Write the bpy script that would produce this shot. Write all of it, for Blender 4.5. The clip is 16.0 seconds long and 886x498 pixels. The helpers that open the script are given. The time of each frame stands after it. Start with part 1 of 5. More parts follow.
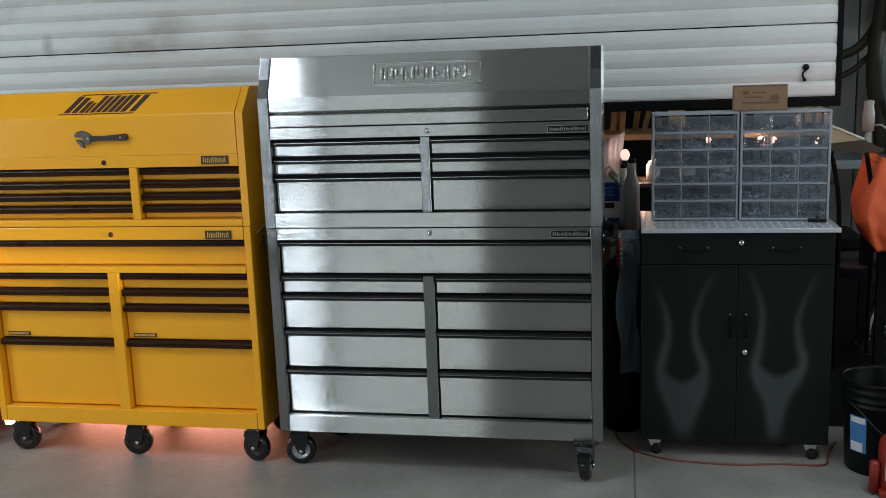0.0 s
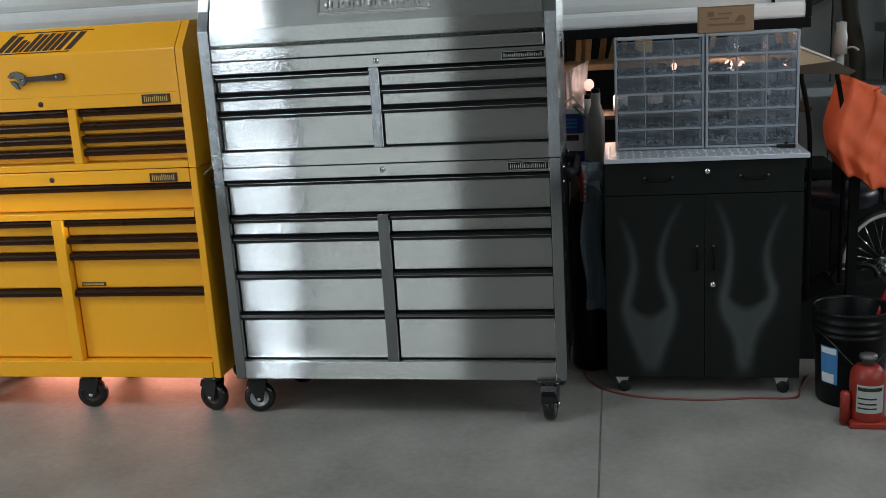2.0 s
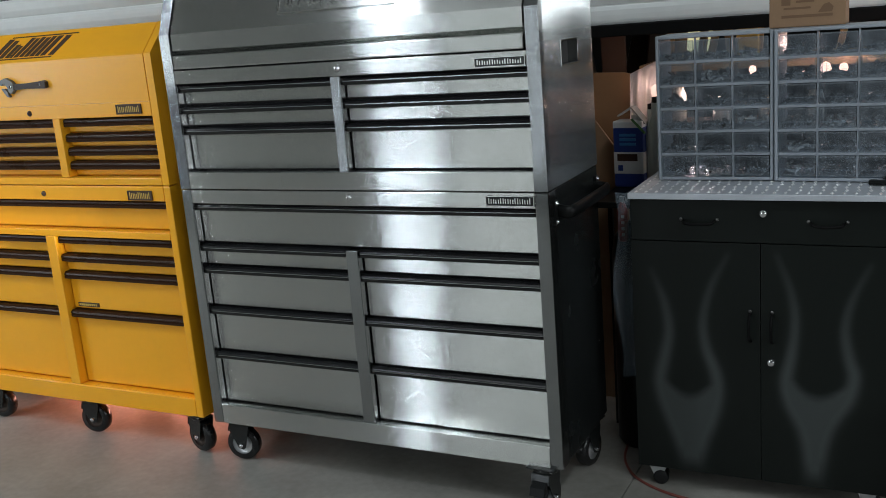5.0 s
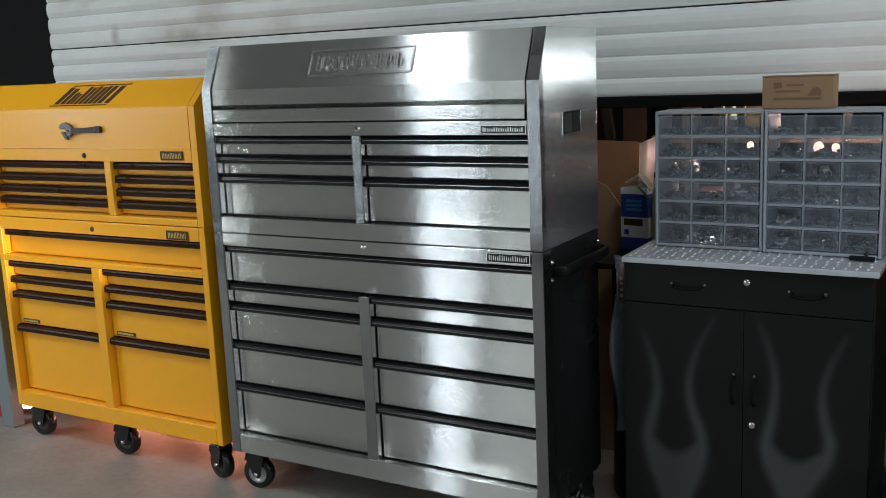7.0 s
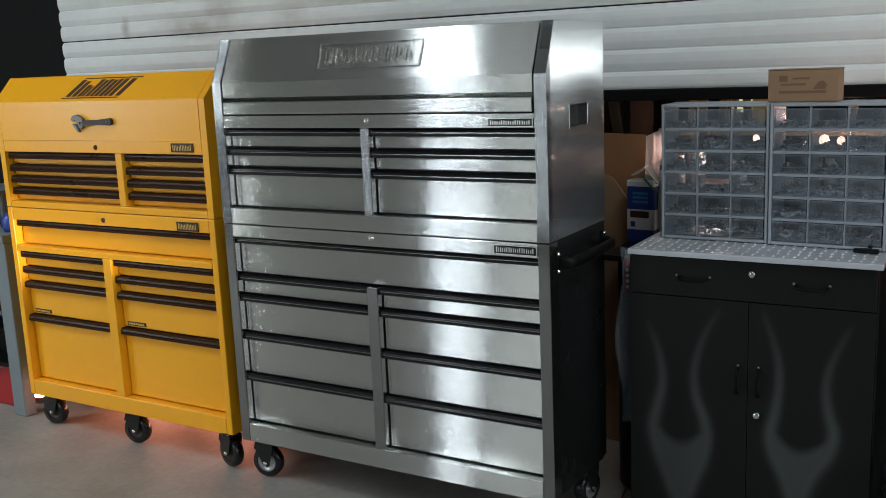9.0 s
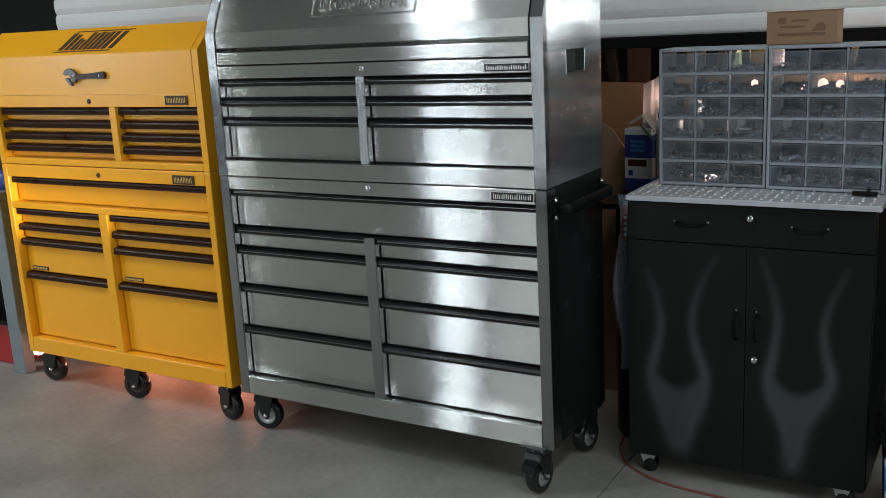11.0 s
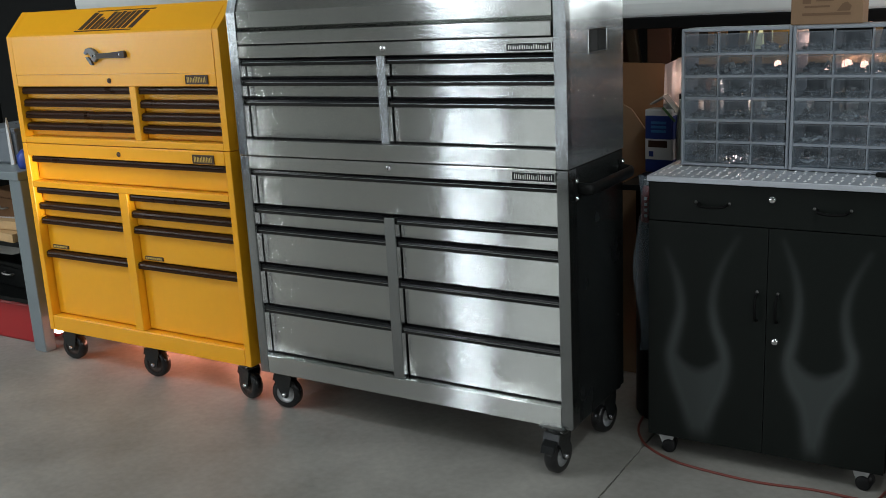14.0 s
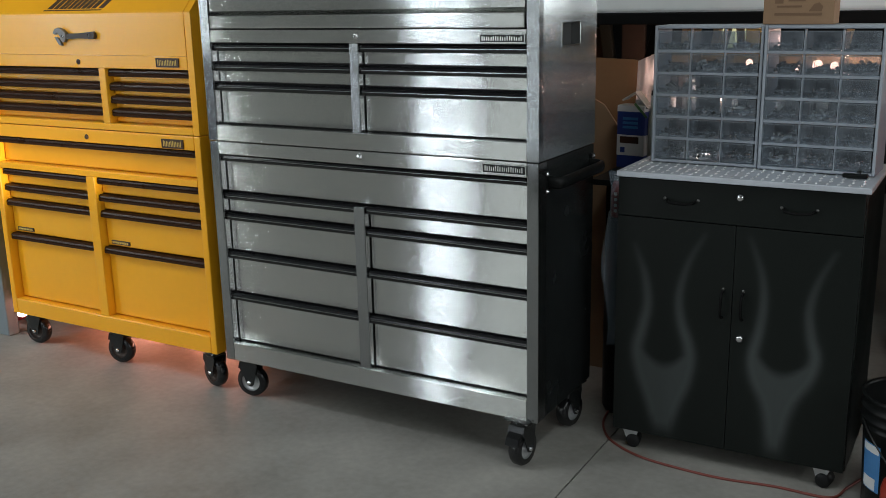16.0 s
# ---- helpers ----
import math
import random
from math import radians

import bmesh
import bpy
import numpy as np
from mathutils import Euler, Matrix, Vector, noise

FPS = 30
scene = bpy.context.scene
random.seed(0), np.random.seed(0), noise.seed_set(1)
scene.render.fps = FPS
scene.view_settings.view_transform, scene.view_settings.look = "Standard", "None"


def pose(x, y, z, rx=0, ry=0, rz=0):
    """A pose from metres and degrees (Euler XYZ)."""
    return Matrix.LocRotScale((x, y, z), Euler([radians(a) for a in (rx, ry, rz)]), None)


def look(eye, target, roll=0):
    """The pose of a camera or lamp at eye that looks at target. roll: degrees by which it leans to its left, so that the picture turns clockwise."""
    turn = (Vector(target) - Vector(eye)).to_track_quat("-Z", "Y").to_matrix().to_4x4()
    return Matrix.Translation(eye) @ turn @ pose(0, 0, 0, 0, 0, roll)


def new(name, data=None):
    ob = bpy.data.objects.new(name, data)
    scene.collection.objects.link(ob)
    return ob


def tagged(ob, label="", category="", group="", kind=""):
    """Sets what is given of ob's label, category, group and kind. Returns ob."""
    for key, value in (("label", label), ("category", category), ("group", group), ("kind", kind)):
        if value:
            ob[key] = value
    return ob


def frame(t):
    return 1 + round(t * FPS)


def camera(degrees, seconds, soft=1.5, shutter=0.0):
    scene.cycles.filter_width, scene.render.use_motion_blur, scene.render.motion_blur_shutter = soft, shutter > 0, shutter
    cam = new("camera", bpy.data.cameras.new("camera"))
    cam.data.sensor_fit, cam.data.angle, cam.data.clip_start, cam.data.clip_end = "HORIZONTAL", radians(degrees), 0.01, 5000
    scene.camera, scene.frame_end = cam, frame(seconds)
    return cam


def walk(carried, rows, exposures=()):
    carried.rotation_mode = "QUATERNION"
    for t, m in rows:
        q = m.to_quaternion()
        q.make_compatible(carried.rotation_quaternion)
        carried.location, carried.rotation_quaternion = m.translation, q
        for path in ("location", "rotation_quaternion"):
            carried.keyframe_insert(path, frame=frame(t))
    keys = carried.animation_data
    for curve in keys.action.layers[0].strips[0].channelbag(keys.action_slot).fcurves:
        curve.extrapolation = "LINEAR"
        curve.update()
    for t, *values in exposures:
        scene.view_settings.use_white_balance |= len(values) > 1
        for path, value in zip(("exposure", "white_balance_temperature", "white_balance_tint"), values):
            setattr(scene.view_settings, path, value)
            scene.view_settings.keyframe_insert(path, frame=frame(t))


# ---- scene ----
cam = camera(48.7, 16.0, soft=0.8)
PATH = [
    (0, (0.761, -3.649, 1.632), (0.387, -1.719, 1.263), -2.1),
    (0.5, (0.758, -3.657, 1.634), (0.387, -1.728, 1.258), -2.0),
    (1, (0.781, -3.656, 1.631), (0.42, -1.726, 1.251), -2.4),
    (1.5, (0.808, -3.63, 1.614), (0.457, -1.7, 1.221), -2.5),
    (1.7, (0.85, -3.594, 1.556), (0.493, -1.667, 1.158), -2.9),
    (2, (0.862, -3.495, 1.542), (0.507, -1.583, 1.075), -3.5),
    (2.2, (0.936, -3.39, 1.484), (0.51, -1.482, 1.061), -3.6),
    (2.5, (0.975, -3.244, 1.561), (0.54, -1.353, 1.073), -2.5),
    (3, (1.084, -2.993, 1.523), (0.644, -1.096, 1.064), -2.5),
    (3.2, (1.141, -2.872, 1.588), (0.685, -0.983, 1.117), -1.7),
    (3.5, (1.168, -2.751, 1.561), (0.652, -0.869, 1.124), -3.7),
    (3.8, (1.281, -2.599, 1.588), (0.6, -0.77, 1.149), -3.6),
    (4, (1.298, -2.564, 1.526), (0.549, -0.768, 1.065), -3.5),
    (4.2, (1.359, -2.531, 1.519), (0.57, -0.759, 1.029), -4.3),
    (6.3, (1.853, -2.588, 1.575), (0.866, -0.902, 1.147), -2.4),
    (6.5, (1.866, -2.605, 1.569), (0.871, -0.918, 1.161), -2.1),
    (7, (1.864, -2.637, 1.583), (0.867, -0.942, 1.214), -2.5),
    (7.5, (1.87, -2.645, 1.58), (0.893, -0.938, 1.216), -2.5),
    (8, (1.869, -2.665, 1.58), (0.886, -0.961, 1.223), -1.8),
    (8.2, (1.874, -2.663, 1.593), (0.875, -0.969, 1.233), -1.8),
    (10.3, (1.882, -2.667, 1.553), (0.88, -0.985, 1.142), -3.1),
    (10.5, (1.882, -2.666, 1.545), (0.885, -0.982, 1.134), -3.0),
    (11, (1.881, -2.665, 1.529), (0.88, -0.994, 1.077), -3.0),
    (11.5, (1.879, -2.671, 1.532), (0.87, -1.005, 1.079), -2.5),
    (12, (1.878, -2.67, 1.524), (0.879, -1.002, 1.059), -2.2),
    (12.5, (1.866, -2.68, 1.523), (0.855, -1.015, 1.065), -1.9),
    (13, (1.861, -2.688, 1.531), (0.845, -1.029, 1.067), -2.0),
    (13.5, (1.858, -2.694, 1.522), (0.831, -1.046, 1.044), -2.7),
    (14, (1.861, -2.682, 1.521), (0.841, -1.032, 1.037), -2.9),
    (14.5, (1.866, -2.677, 1.519), (0.853, -1.02, 1.04), -2.5),
    (15, (1.868, -2.675, 1.521), (0.86, -1.015, 1.045), -2.2),
    (15.5, (1.871, -2.661, 1.528), (0.884, -0.985, 1.064), -1.7),
    (16, (1.87, -2.67, 1.508), (0.898, -0.995, 1.01), -1.2),
]
walk(cam, [(t, look(eye, target, roll)) for t, eye, target, roll in PATH],
     [(0, 0.0, 6380, 10), (1.5, 0.02, 6380, 10), (2.6, 0.06, 6380, 10), (3.5, 0.20, 6380, 10), (4.0, 0.11, 6400, 10), (4.2, 0.10, 6400, 10), (6.5, 0.0, 6500, 10), (7.2, 0.06, 6520, 10), (11, 0.06, 6550, 10), (16, 0.11, 6550, 10)])

# ---- world and light ----
scene.view_settings.exposure = 0.0
world = bpy.data.worlds.new("world")
world.use_nodes = True
scene.world = world
world.node_tree.nodes["Background"].inputs["Color"].default_value = (0.55, 0.62, 0.7, 1)
world.node_tree.nodes["Background"].inputs["Strength"].default_value = 0.03


def area(name, m, sx, sy, watts, colour):
    data = bpy.data.lights.new(name, "AREA")
    data.shape, data.size, data.size_y, data.energy, data.color = "RECTANGLE", sx, sy, watts, colour
    ob = new(name, data)
    ob.matrix_world = m
    return ob


# daylight through the two halves of the doorway behind the camera
area("doorway_light", look((-1.96, -4.22, 1.45), (-1.96, 0, 1.45)), 0.23, 2.5, 1.7, (0.90, 0.98, 1.0))
area("doorway_light", look((-1.085, -4.22, 1.45), (-1.085, 0, 1.45)), 1.28, 2.5, 12.8, (0.90, 0.98, 1.0))
# unseen leaning strip lamp, added for the streak down the steel fronts
area("streak_light", look((-2.14, -4.16, 1.6), (-0.3, 0, 1.6), 13), 0.11, 2.7, 13, (0.80, 0.90, 1.0))
# high-bay lamp under the roof
area("high_bay_light", look((-2.25, -2.6, 5.1), (-0.6, 0, 1.2)), 0.28, 0.45, 54, (0.84, 0.93, 1.0))
# ceiling tube on the right; left one added as fill for the yellow chest
area("tube_light", look((2.1, -1.4, 3.05), (2.1, -1.39, 0)), 0.3, 2.4, 28, (0.90, 0.98, 1.0))
area("tube_light", look((-4.1, -2.4, 3.05), (-4.1, -2.39, 0)), 0.3, 2.0, 84, (0.90, 0.98, 1.0))
# unseen fill lamp by the left wall, added to brighten the yellow chest
area("west_fill_light", look((-5.85, -3.5, 1.7), (-1.4, 0, 1.0)), 1.5, 1.3, 58, (0.90, 0.98, 1.0))
# side window in the wall on the right
area("side_window_light", look((4.45, -1.7, 1.75), (0, -1.0, 1.3)), 2.0, 1.4, 38, (0.90, 0.98, 1.0))
# small window in the wall behind the camera
area("rear_window_light", look((3.55, -4.2, 1.6), (-0.6, 0, 1.0)), 1.6, 1.2, 17, (0.95, 0.98, 1.0))
# strip window in the wall on the right
area("strip_window_light", look((4.4, 1.75, 1.53), (0, 1.75, 1.53)), 1.5, 0.18, 26, (0.95, 1.0, 1.0))


def glow(name, at, watts, colour, radius=0.05):
    data = bpy.data.lights.new(name, "POINT")
    data.energy, data.color, data.shadow_soft_size = watts, colour, radius
    ob = new(name, data)
    ob.location = at
    return ob


# added spot lamp, unseen, brightening the yellow chest's left edge along the fronts
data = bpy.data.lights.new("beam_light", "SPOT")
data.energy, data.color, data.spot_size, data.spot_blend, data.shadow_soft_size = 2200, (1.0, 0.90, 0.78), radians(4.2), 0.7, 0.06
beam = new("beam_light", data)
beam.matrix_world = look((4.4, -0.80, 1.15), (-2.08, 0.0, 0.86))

# glowing bar heater on the floor behind the yellow cabinet, and warm bulbs on the shelf behind the drawers
area("heater_light", look((-1.45, 0.60, 0.10), (-1.45, 0, 0.075)), 1.0, 0.08, 4.6, (1.0, 0.42, 0.30))
glow("shelf_bulb_light", (1.342, 1.06, 1.33), 1.5, (1.0, 0.55, 0.42), 0.03)
# end bulb's light, set above it to brighten the plywood edge
glow("shelf_end_bulb_light", (1.60, 0.70, 1.375), 0.30, (1.0, 0.62, 0.52), 0.015)
glow("bag_lamp_light", (0.69, 0.975, 1.22), 0.12, (1.0, 0.70, 0.60), 0.02)
glow("lamp_light", (0.78, 1.40, 1.13), 3.2, (1.0, 0.62, 0.50), 0.04)


# ---- materials ----
def mat(name, colour, rough=0.5, metal=0.0, spread=0.08, scale=6.0, bump=0.0, bscale=120.0, rspread=0.1, stain=None, alpha=1.0,
        emit=0.0, coat=0.0, spec=0.5):
    """A painted, plastic, wooden or metal surface: two scales of tone, uneven gloss, fine relief."""
    m = bpy.data.materials.new(name)
    m.use_nodes = True
    t = m.node_tree
    n, l = t.nodes, t.links
    b = n["Principled BSDF"]
    co = n.new("ShaderNodeTexCoord")
    big, fine = n.new("ShaderNodeTexNoise"), n.new("ShaderNodeTexNoise")
    big.inputs["Scale"].default_value, big.inputs["Detail"].default_value = scale, 6
    fine.inputs["Scale"].default_value, fine.inputs["Detail"].default_value = scale * 14, 4
    for q in (big, fine):
        l.new(co.outputs["Object"], q.inputs["Vector"])
    mix = n.new("ShaderNodeMath")
    mix.operation = "MULTIPLY_ADD"
    mix.inputs[1].default_value = 0.35
    l.new(fine.outputs["Fac"], mix.inputs[0])
    l.new(big.outputs["Fac"], mix.inputs[2])
    ramp = n.new("ShaderNodeValToRGB")
    e = ramp.color_ramp.elements
    e[0].position, e[1].position = 0.35, 1.0
    lo, hi = [c * (1 - spread) for c in colour], [min(1, c * (1 + spread)) for c in colour]
    e[0].color, e[1].color = (*lo, 1), (*hi, 1)
    if stain:
        s = e.new(0.42)
        s.color = (*lo, 1)
        e[0].color = (*stain, 1)
    l.new(mix.outputs[0], ramp.inputs["Fac"])
    l.new(ramp.outputs["Color"], b.inputs["Base Color"])
    r = n.new("ShaderNodeMapRange")
    r.inputs["To Min"].default_value, r.inputs["To Max"].default_value = max(0.03, rough - rspread), min(1, rough + rspread)
    l.new(big.outputs["Fac"], r.inputs["Value"])
    l.new(r.outputs["Result"], b.inputs["Roughness"])
    b.inputs["Metallic"].default_value = metal
    b.inputs["Specular IOR Level"].default_value = spec
    b.inputs["Alpha"].default_value = alpha
    b.inputs["Coat Weight"].default_value = coat
    if emit:
        b.inputs["Emission Color"].default_value = (*colour, 1)
        b.inputs["Emission Strength"].default_value = emit
    if bump:
        nb, bp = n.new("ShaderNodeTexNoise"), n.new("ShaderNodeBump")
        nb.inputs["Scale"].default_value, nb.inputs["Detail"].default_value = bscale, 3
        l.new(co.outputs["Object"], nb.inputs["Vector"])
        bp.inputs["Strength"].default_value, bp.inputs["Distance"].default_value = bump, 0.002
        l.new(nb.outputs["Fac"], bp.inputs["Height"])
        l.new(bp.outputs["Normal"], b.inputs["Normal"])
    return m


def brushed(name, colour, rough, grain, smear, aniso=0.85, tilt=1.2):
    """Brushed stainless steel: fine lines along one axis, reflections drawn out across them."""
    m = mat(name, colour, rough, 1.0, 0.05, 2.0, rspread=0.015)
    t = m.node_tree
    n, l = t.nodes, t.links
    b = n["Principled BSDF"]
    b.inputs["Anisotropic"].default_value = aniso
    v = n.new("ShaderNodeCombineXYZ")
    for i in range(3):
        v.inputs[i].default_value = smear[i]
    l.new(v.outputs[0], b.inputs["Tangent"])
    # each brush line tilts the surface a little along the smear
    co, mp, no = n.new("ShaderNodeTexCoord"), n.new("ShaderNodeMapping"), n.new("ShaderNodeTexWhiteNoise")
    mp.inputs["Scale"].default_value = grain
    l.new(co.outputs["Object"], mp.inputs["Vector"])
    l.new(mp.outputs[0], no.inputs["Vector"])
    sub, sc, geo, add, nrm = (n.new("ShaderNodeMath"), n.new("ShaderNodeVectorMath"), n.new("ShaderNodeNewGeometry"),
                              n.new("ShaderNodeVectorMath"), n.new("ShaderNodeVectorMath"))
    sub.operation, sub.inputs[1].default_value = "SUBTRACT", 0.5
    sc.operation, sc.inputs[0].default_value = "SCALE", [tilt * q for q in smear]
    add.operation, nrm.operation = "ADD", "NORMALIZE"
    l.new(no.outputs["Value"], sub.inputs[0])
    l.new(sub.outputs[0], sc.inputs["Scale"])
    l.new(geo.outputs["Normal"], add.inputs[0])
    l.new(sc.outputs[0], add.inputs[1])
    l.new(add.outputs[0], nrm.inputs[0])
    l.new(nrm.outputs[0], b.inputs["Normal"])
    return m


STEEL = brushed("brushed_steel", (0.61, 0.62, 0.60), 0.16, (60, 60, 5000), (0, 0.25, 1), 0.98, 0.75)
# posts and dividers: grain runs upright, base colour darker than the fronts
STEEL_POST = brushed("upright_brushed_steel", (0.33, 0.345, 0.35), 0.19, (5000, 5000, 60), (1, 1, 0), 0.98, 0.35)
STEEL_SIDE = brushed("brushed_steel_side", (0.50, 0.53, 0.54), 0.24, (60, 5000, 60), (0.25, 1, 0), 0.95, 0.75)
BLACK_GLOSS = mat("black_gloss_paint", (0.013, 0.0145, 0.0145), 0.24, 0.0, 0.2, 5, bump=0.03, bscale=60, spec=0.5)
CHROME = mat("chrome", (0.75, 0.76, 0.78), 0.12, 1.0, 0.03)
HUB = mat("bright_hub", (0.55, 0.56, 0.57), 0.22, 0.5, 0.1, 20)
ZINC = mat("zinc_plate", (0.60, 0.60, 0.58), 0.35, 1.0, 0.12, 30)
BLACK_RAIL = mat("black_anodised", (0.008, 0.0085, 0.009), 0.18, 0.0, 0.15, 8, rspread=0.04, spec=0.45)
RECESS = mat("dull_grey_recess", (0.07, 0.07, 0.068), 0.4, 0.4, 0.15, 10)
RAIL_LINE = mat("dark_bright_edge", (0.30, 0.31, 0.31), 0.22, 1.0, 0.1, 12)
BLACK_PAINT = mat("black_powder_coat", (0.005, 0.0055, 0.0055), 0.34, 0.0, 0.2, 7, bump=0.08, bscale=500, spec=0.14)
DARK = mat("dark_interior", (0.012, 0.012, 0.012), 0.7)
RUBBER = mat("rubber", (0.009, 0.009, 0.0095), 0.5, 0.0, 0.25, 20, spec=0.25)
TYRE_GLOSS = mat("glossy_hard_tyre", (0.012, 0.012, 0.0125), 0.24, 0.0, 0.3, 20, spec=0.45)
HUB_DARK = mat("dark_brown_hub", (0.045, 0.03, 0.024), 0.3, 0.3, 0.2, 20)
SEAL = mat("black_seal", (0.005, 0.005, 0.005), 0.6, spec=0.08)
YELLOW = mat("yellow_enamel", (0.93, 0.425, 0.014), 0.30, 0.0, 0.05, 3, bump=0.05, bscale=300, rspread=0.05)
BROWN_INK = mat("dark_brown_print", (0.045, 0.018, 0.010), 0.5)
BROWN_RAIL = mat("dark_brown_rail", (0.030, 0.011, 0.004), 0.30, 0.0, 0.1, spec=0.16)
BADGE_GOLD = mat("pale_yellow_print", (0.62, 0.42, 0.10), 0.45)
WHITE_DOOR = mat("white_door_paint", (0.65, 0.67, 0.66), 0.42, 0.0, 0.10, 1.6, bump=0.08, bscale=60, stain=(0.50, 0.50, 0.45))
CONCRETE = mat("concrete", (0.255, 0.245, 0.222), 0.60, 0.0, 0.32, 2.6, bump=0.3, bscale=160, stain=(0.155, 0.135, 0.115))
ALU_PLATE = mat("aluminium_plate", (0.56, 0.59, 0.64), 0.42, 0.55, 0.08, 12)
# near-white bars: the tread's glints put into the colour
ALU_BAR = mat("glint_aluminium", (0.90, 0.91, 0.93), 0.30, 0.25, 0.05, 12)
GREY_PLASTIC = mat("grey_plastic", (0.25, 0.275, 0.31), 0.42, 0.0, 0.06, 20)
CARDBOARD = mat("cardboard", (0.24, 0.145, 0.08), 0.8, 0.0, 0.12, 10, bump=0.1, bscale=200)
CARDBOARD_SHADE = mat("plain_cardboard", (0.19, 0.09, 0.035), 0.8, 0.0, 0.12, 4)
CARD_INK = mat("cardboard_print", (0.15, 0.085, 0.045), 0.8)
WOOD = mat("raw_pine", (0.48, 0.31, 0.15), 0.6, 0.0, 0.2, 14, bump=0.1)
PALE_EDGE = mat("lit_pale_edge", (0.72, 0.62, 0.54), 0.6, 0.0, 0.1, 30)
PLY = mat("plywood", (0.45, 0.33, 0.20), 0.6, 0.0, 0.15, 10)
WALL_MID = mat("plain_wall", (0.14, 0.145, 0.145), 0.7, 0.0, 0.12, 1.2)
WALL_GREY = mat("grey_wall_panel", (0.20, 0.235, 0.235), 0.6, 0.0, 0.12, 1.2)
# near-black colour that keeps the background and its filler blocks dark
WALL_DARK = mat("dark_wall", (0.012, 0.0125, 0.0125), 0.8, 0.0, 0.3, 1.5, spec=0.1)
CEILING = mat("ceiling_board", (0.56, 0.56, 0.55), 0.8, 0.0, 0.1, 1.5)
BLUE_LABEL = mat("blue_label", (0.022, 0.045, 0.20), 0.4)
WHITE_LABEL = mat("white_label", (0.62, 0.62, 0.62), 0.45)
SKY_LABEL = mat("light_blue_label", (0.05, 0.19, 0.42), 0.4)
RED_PAINT = mat("red_paint", (0.25, 0.020, 0.010), 0.45, 0.0, 0.25, 9, stain=(0.07, 0.012, 0.008))
RED_PLASTIC = mat("red_plastic", (0.36, 0.015, 0.018), 0.4)
ORANGE_CLOTH = mat("orange_tarp", (0.60, 0.085, 0.018), 0.55, 0.0, 0.12, 5, bump=0.2, bscale=90)
CORD_RED = mat("red_orange_cord", (0.17, 0.04, 0.03), 0.5)
STEEL_GREY = mat("grey_painted_steel", (0.23, 0.27, 0.29), 0.35, 0.3, 0.1, 6)
BIN_GREY = mat("cloudy_grey_plastic", (0.16, 0.18, 0.20), 0.3, 0.0, 0.2, 12)
BLUE_PLASTIC = mat("blue_plastic", (0.02, 0.05, 0.30), 0.35)
NAVY = mat("navy_vinyl", (0.018, 0.024, 0.04), 0.4)
PLASTIC_FILM = mat("plastic_film", (0.34, 0.42, 0.50), 0.25, alpha=0.42)
BOTTLE_GREY = mat("grey_bottle", (0.34, 0.36, 0.33), 0.4)
BOTTLE_WHITE = mat("white_bottle", (0.66, 0.68, 0.66), 0.4)
GREEN = mat("green_leaf_plastic", (0.10, 0.22, 0.08), 0.5)
HARDWARE = mat("loose_hardware", (0.025, 0.025, 0.024), 0.45, 0.5, 0.6, 60)
HARDWARE_PALE = mat("pale_hardware", (0.26, 0.26, 0.25), 0.5, 0.1, 0.5, 60)
SPOT = mat("lit_spot", (1.0, 0.86, 0.74), 0.4, emit=9)
LAMP_FACE = mat("lamp_face", (1.0, 0.66, 0.54), 0.4, emit=0.95)
PANE_LIGHT = mat("bright_pane", (0.80, 0.74, 0.40), 0.4, emit=0.75)
BULB = mat("lit_bulb", (1.0, 0.50, 0.36), 0.4, emit=4)
TYRE_WALL = mat("pale_rim", (0.50, 0.52, 0.48), 0.35, 0.5)
HOSE = mat("dark_hose", (0.035, 0.035, 0.022), 0.6)


def clear_plastic(name):
    """Thin clear plastic: mostly see-through, glossy, hazier on some pieces and where it is scuffed."""
    m = bpy.data.materials.new(name)
    m.use_nodes = True
    n, l = m.node_tree.nodes, m.node_tree.links
    b, out = n["Principled BSDF"], n["Material Output"]
    b.inputs["Base Color"].default_value, b.inputs["Roughness"].default_value = (0.50, 0.55, 0.60, 1), 0.14
    tr, mx, no, co = n.new("ShaderNodeBsdfTransparent"), n.new("ShaderNodeMixShader"), n.new("ShaderNodeTexNoise"), n.new("ShaderNodeTexCoord")
    tr.inputs["Color"].default_value = (0.86, 0.89, 0.92, 1)
    no.inputs["Scale"].default_value, no.inputs["Detail"].default_value = 34, 5
    info, r1, r2, ad = n.new("ShaderNodeObjectInfo"), n.new("ShaderNodeMapRange"), n.new("ShaderNodeMapRange"), n.new("ShaderNodeMath")
    r1.inputs["From Min"].default_value, r1.inputs["From Max"].default_value = 0.35, 0.75
    r1.inputs["To Min"].default_value, r1.inputs["To Max"].default_value = 0.03, 0.12
    r2.inputs["To Min"].default_value, r2.inputs["To Max"].default_value = 0.0, 0.045
    l.new(co.outputs["Object"], no.inputs["Vector"])
    l.new(no.outputs["Fac"], r1.inputs["Value"])
    l.new(info.outputs["Random"], r2.inputs["Value"])
    l.new(r1.outputs["Result"], ad.inputs[0])
    l.new(r2.outputs["Result"], ad.inputs[1])
    l.new(ad.outputs[0], mx.inputs["Fac"])
    l.new(tr.outputs[0], mx.inputs[1])
    l.new(b.outputs[0], mx.inputs[2])
    l.new(mx.outputs[0], out.inputs["Surface"])
    return m


CLEAR = clear_plastic("clear_plastic")
SHELF_GREY = mat("pale_grey_plastic", (0.27, 0.295, 0.33), 0.4, 0.0, 0.06, 20)
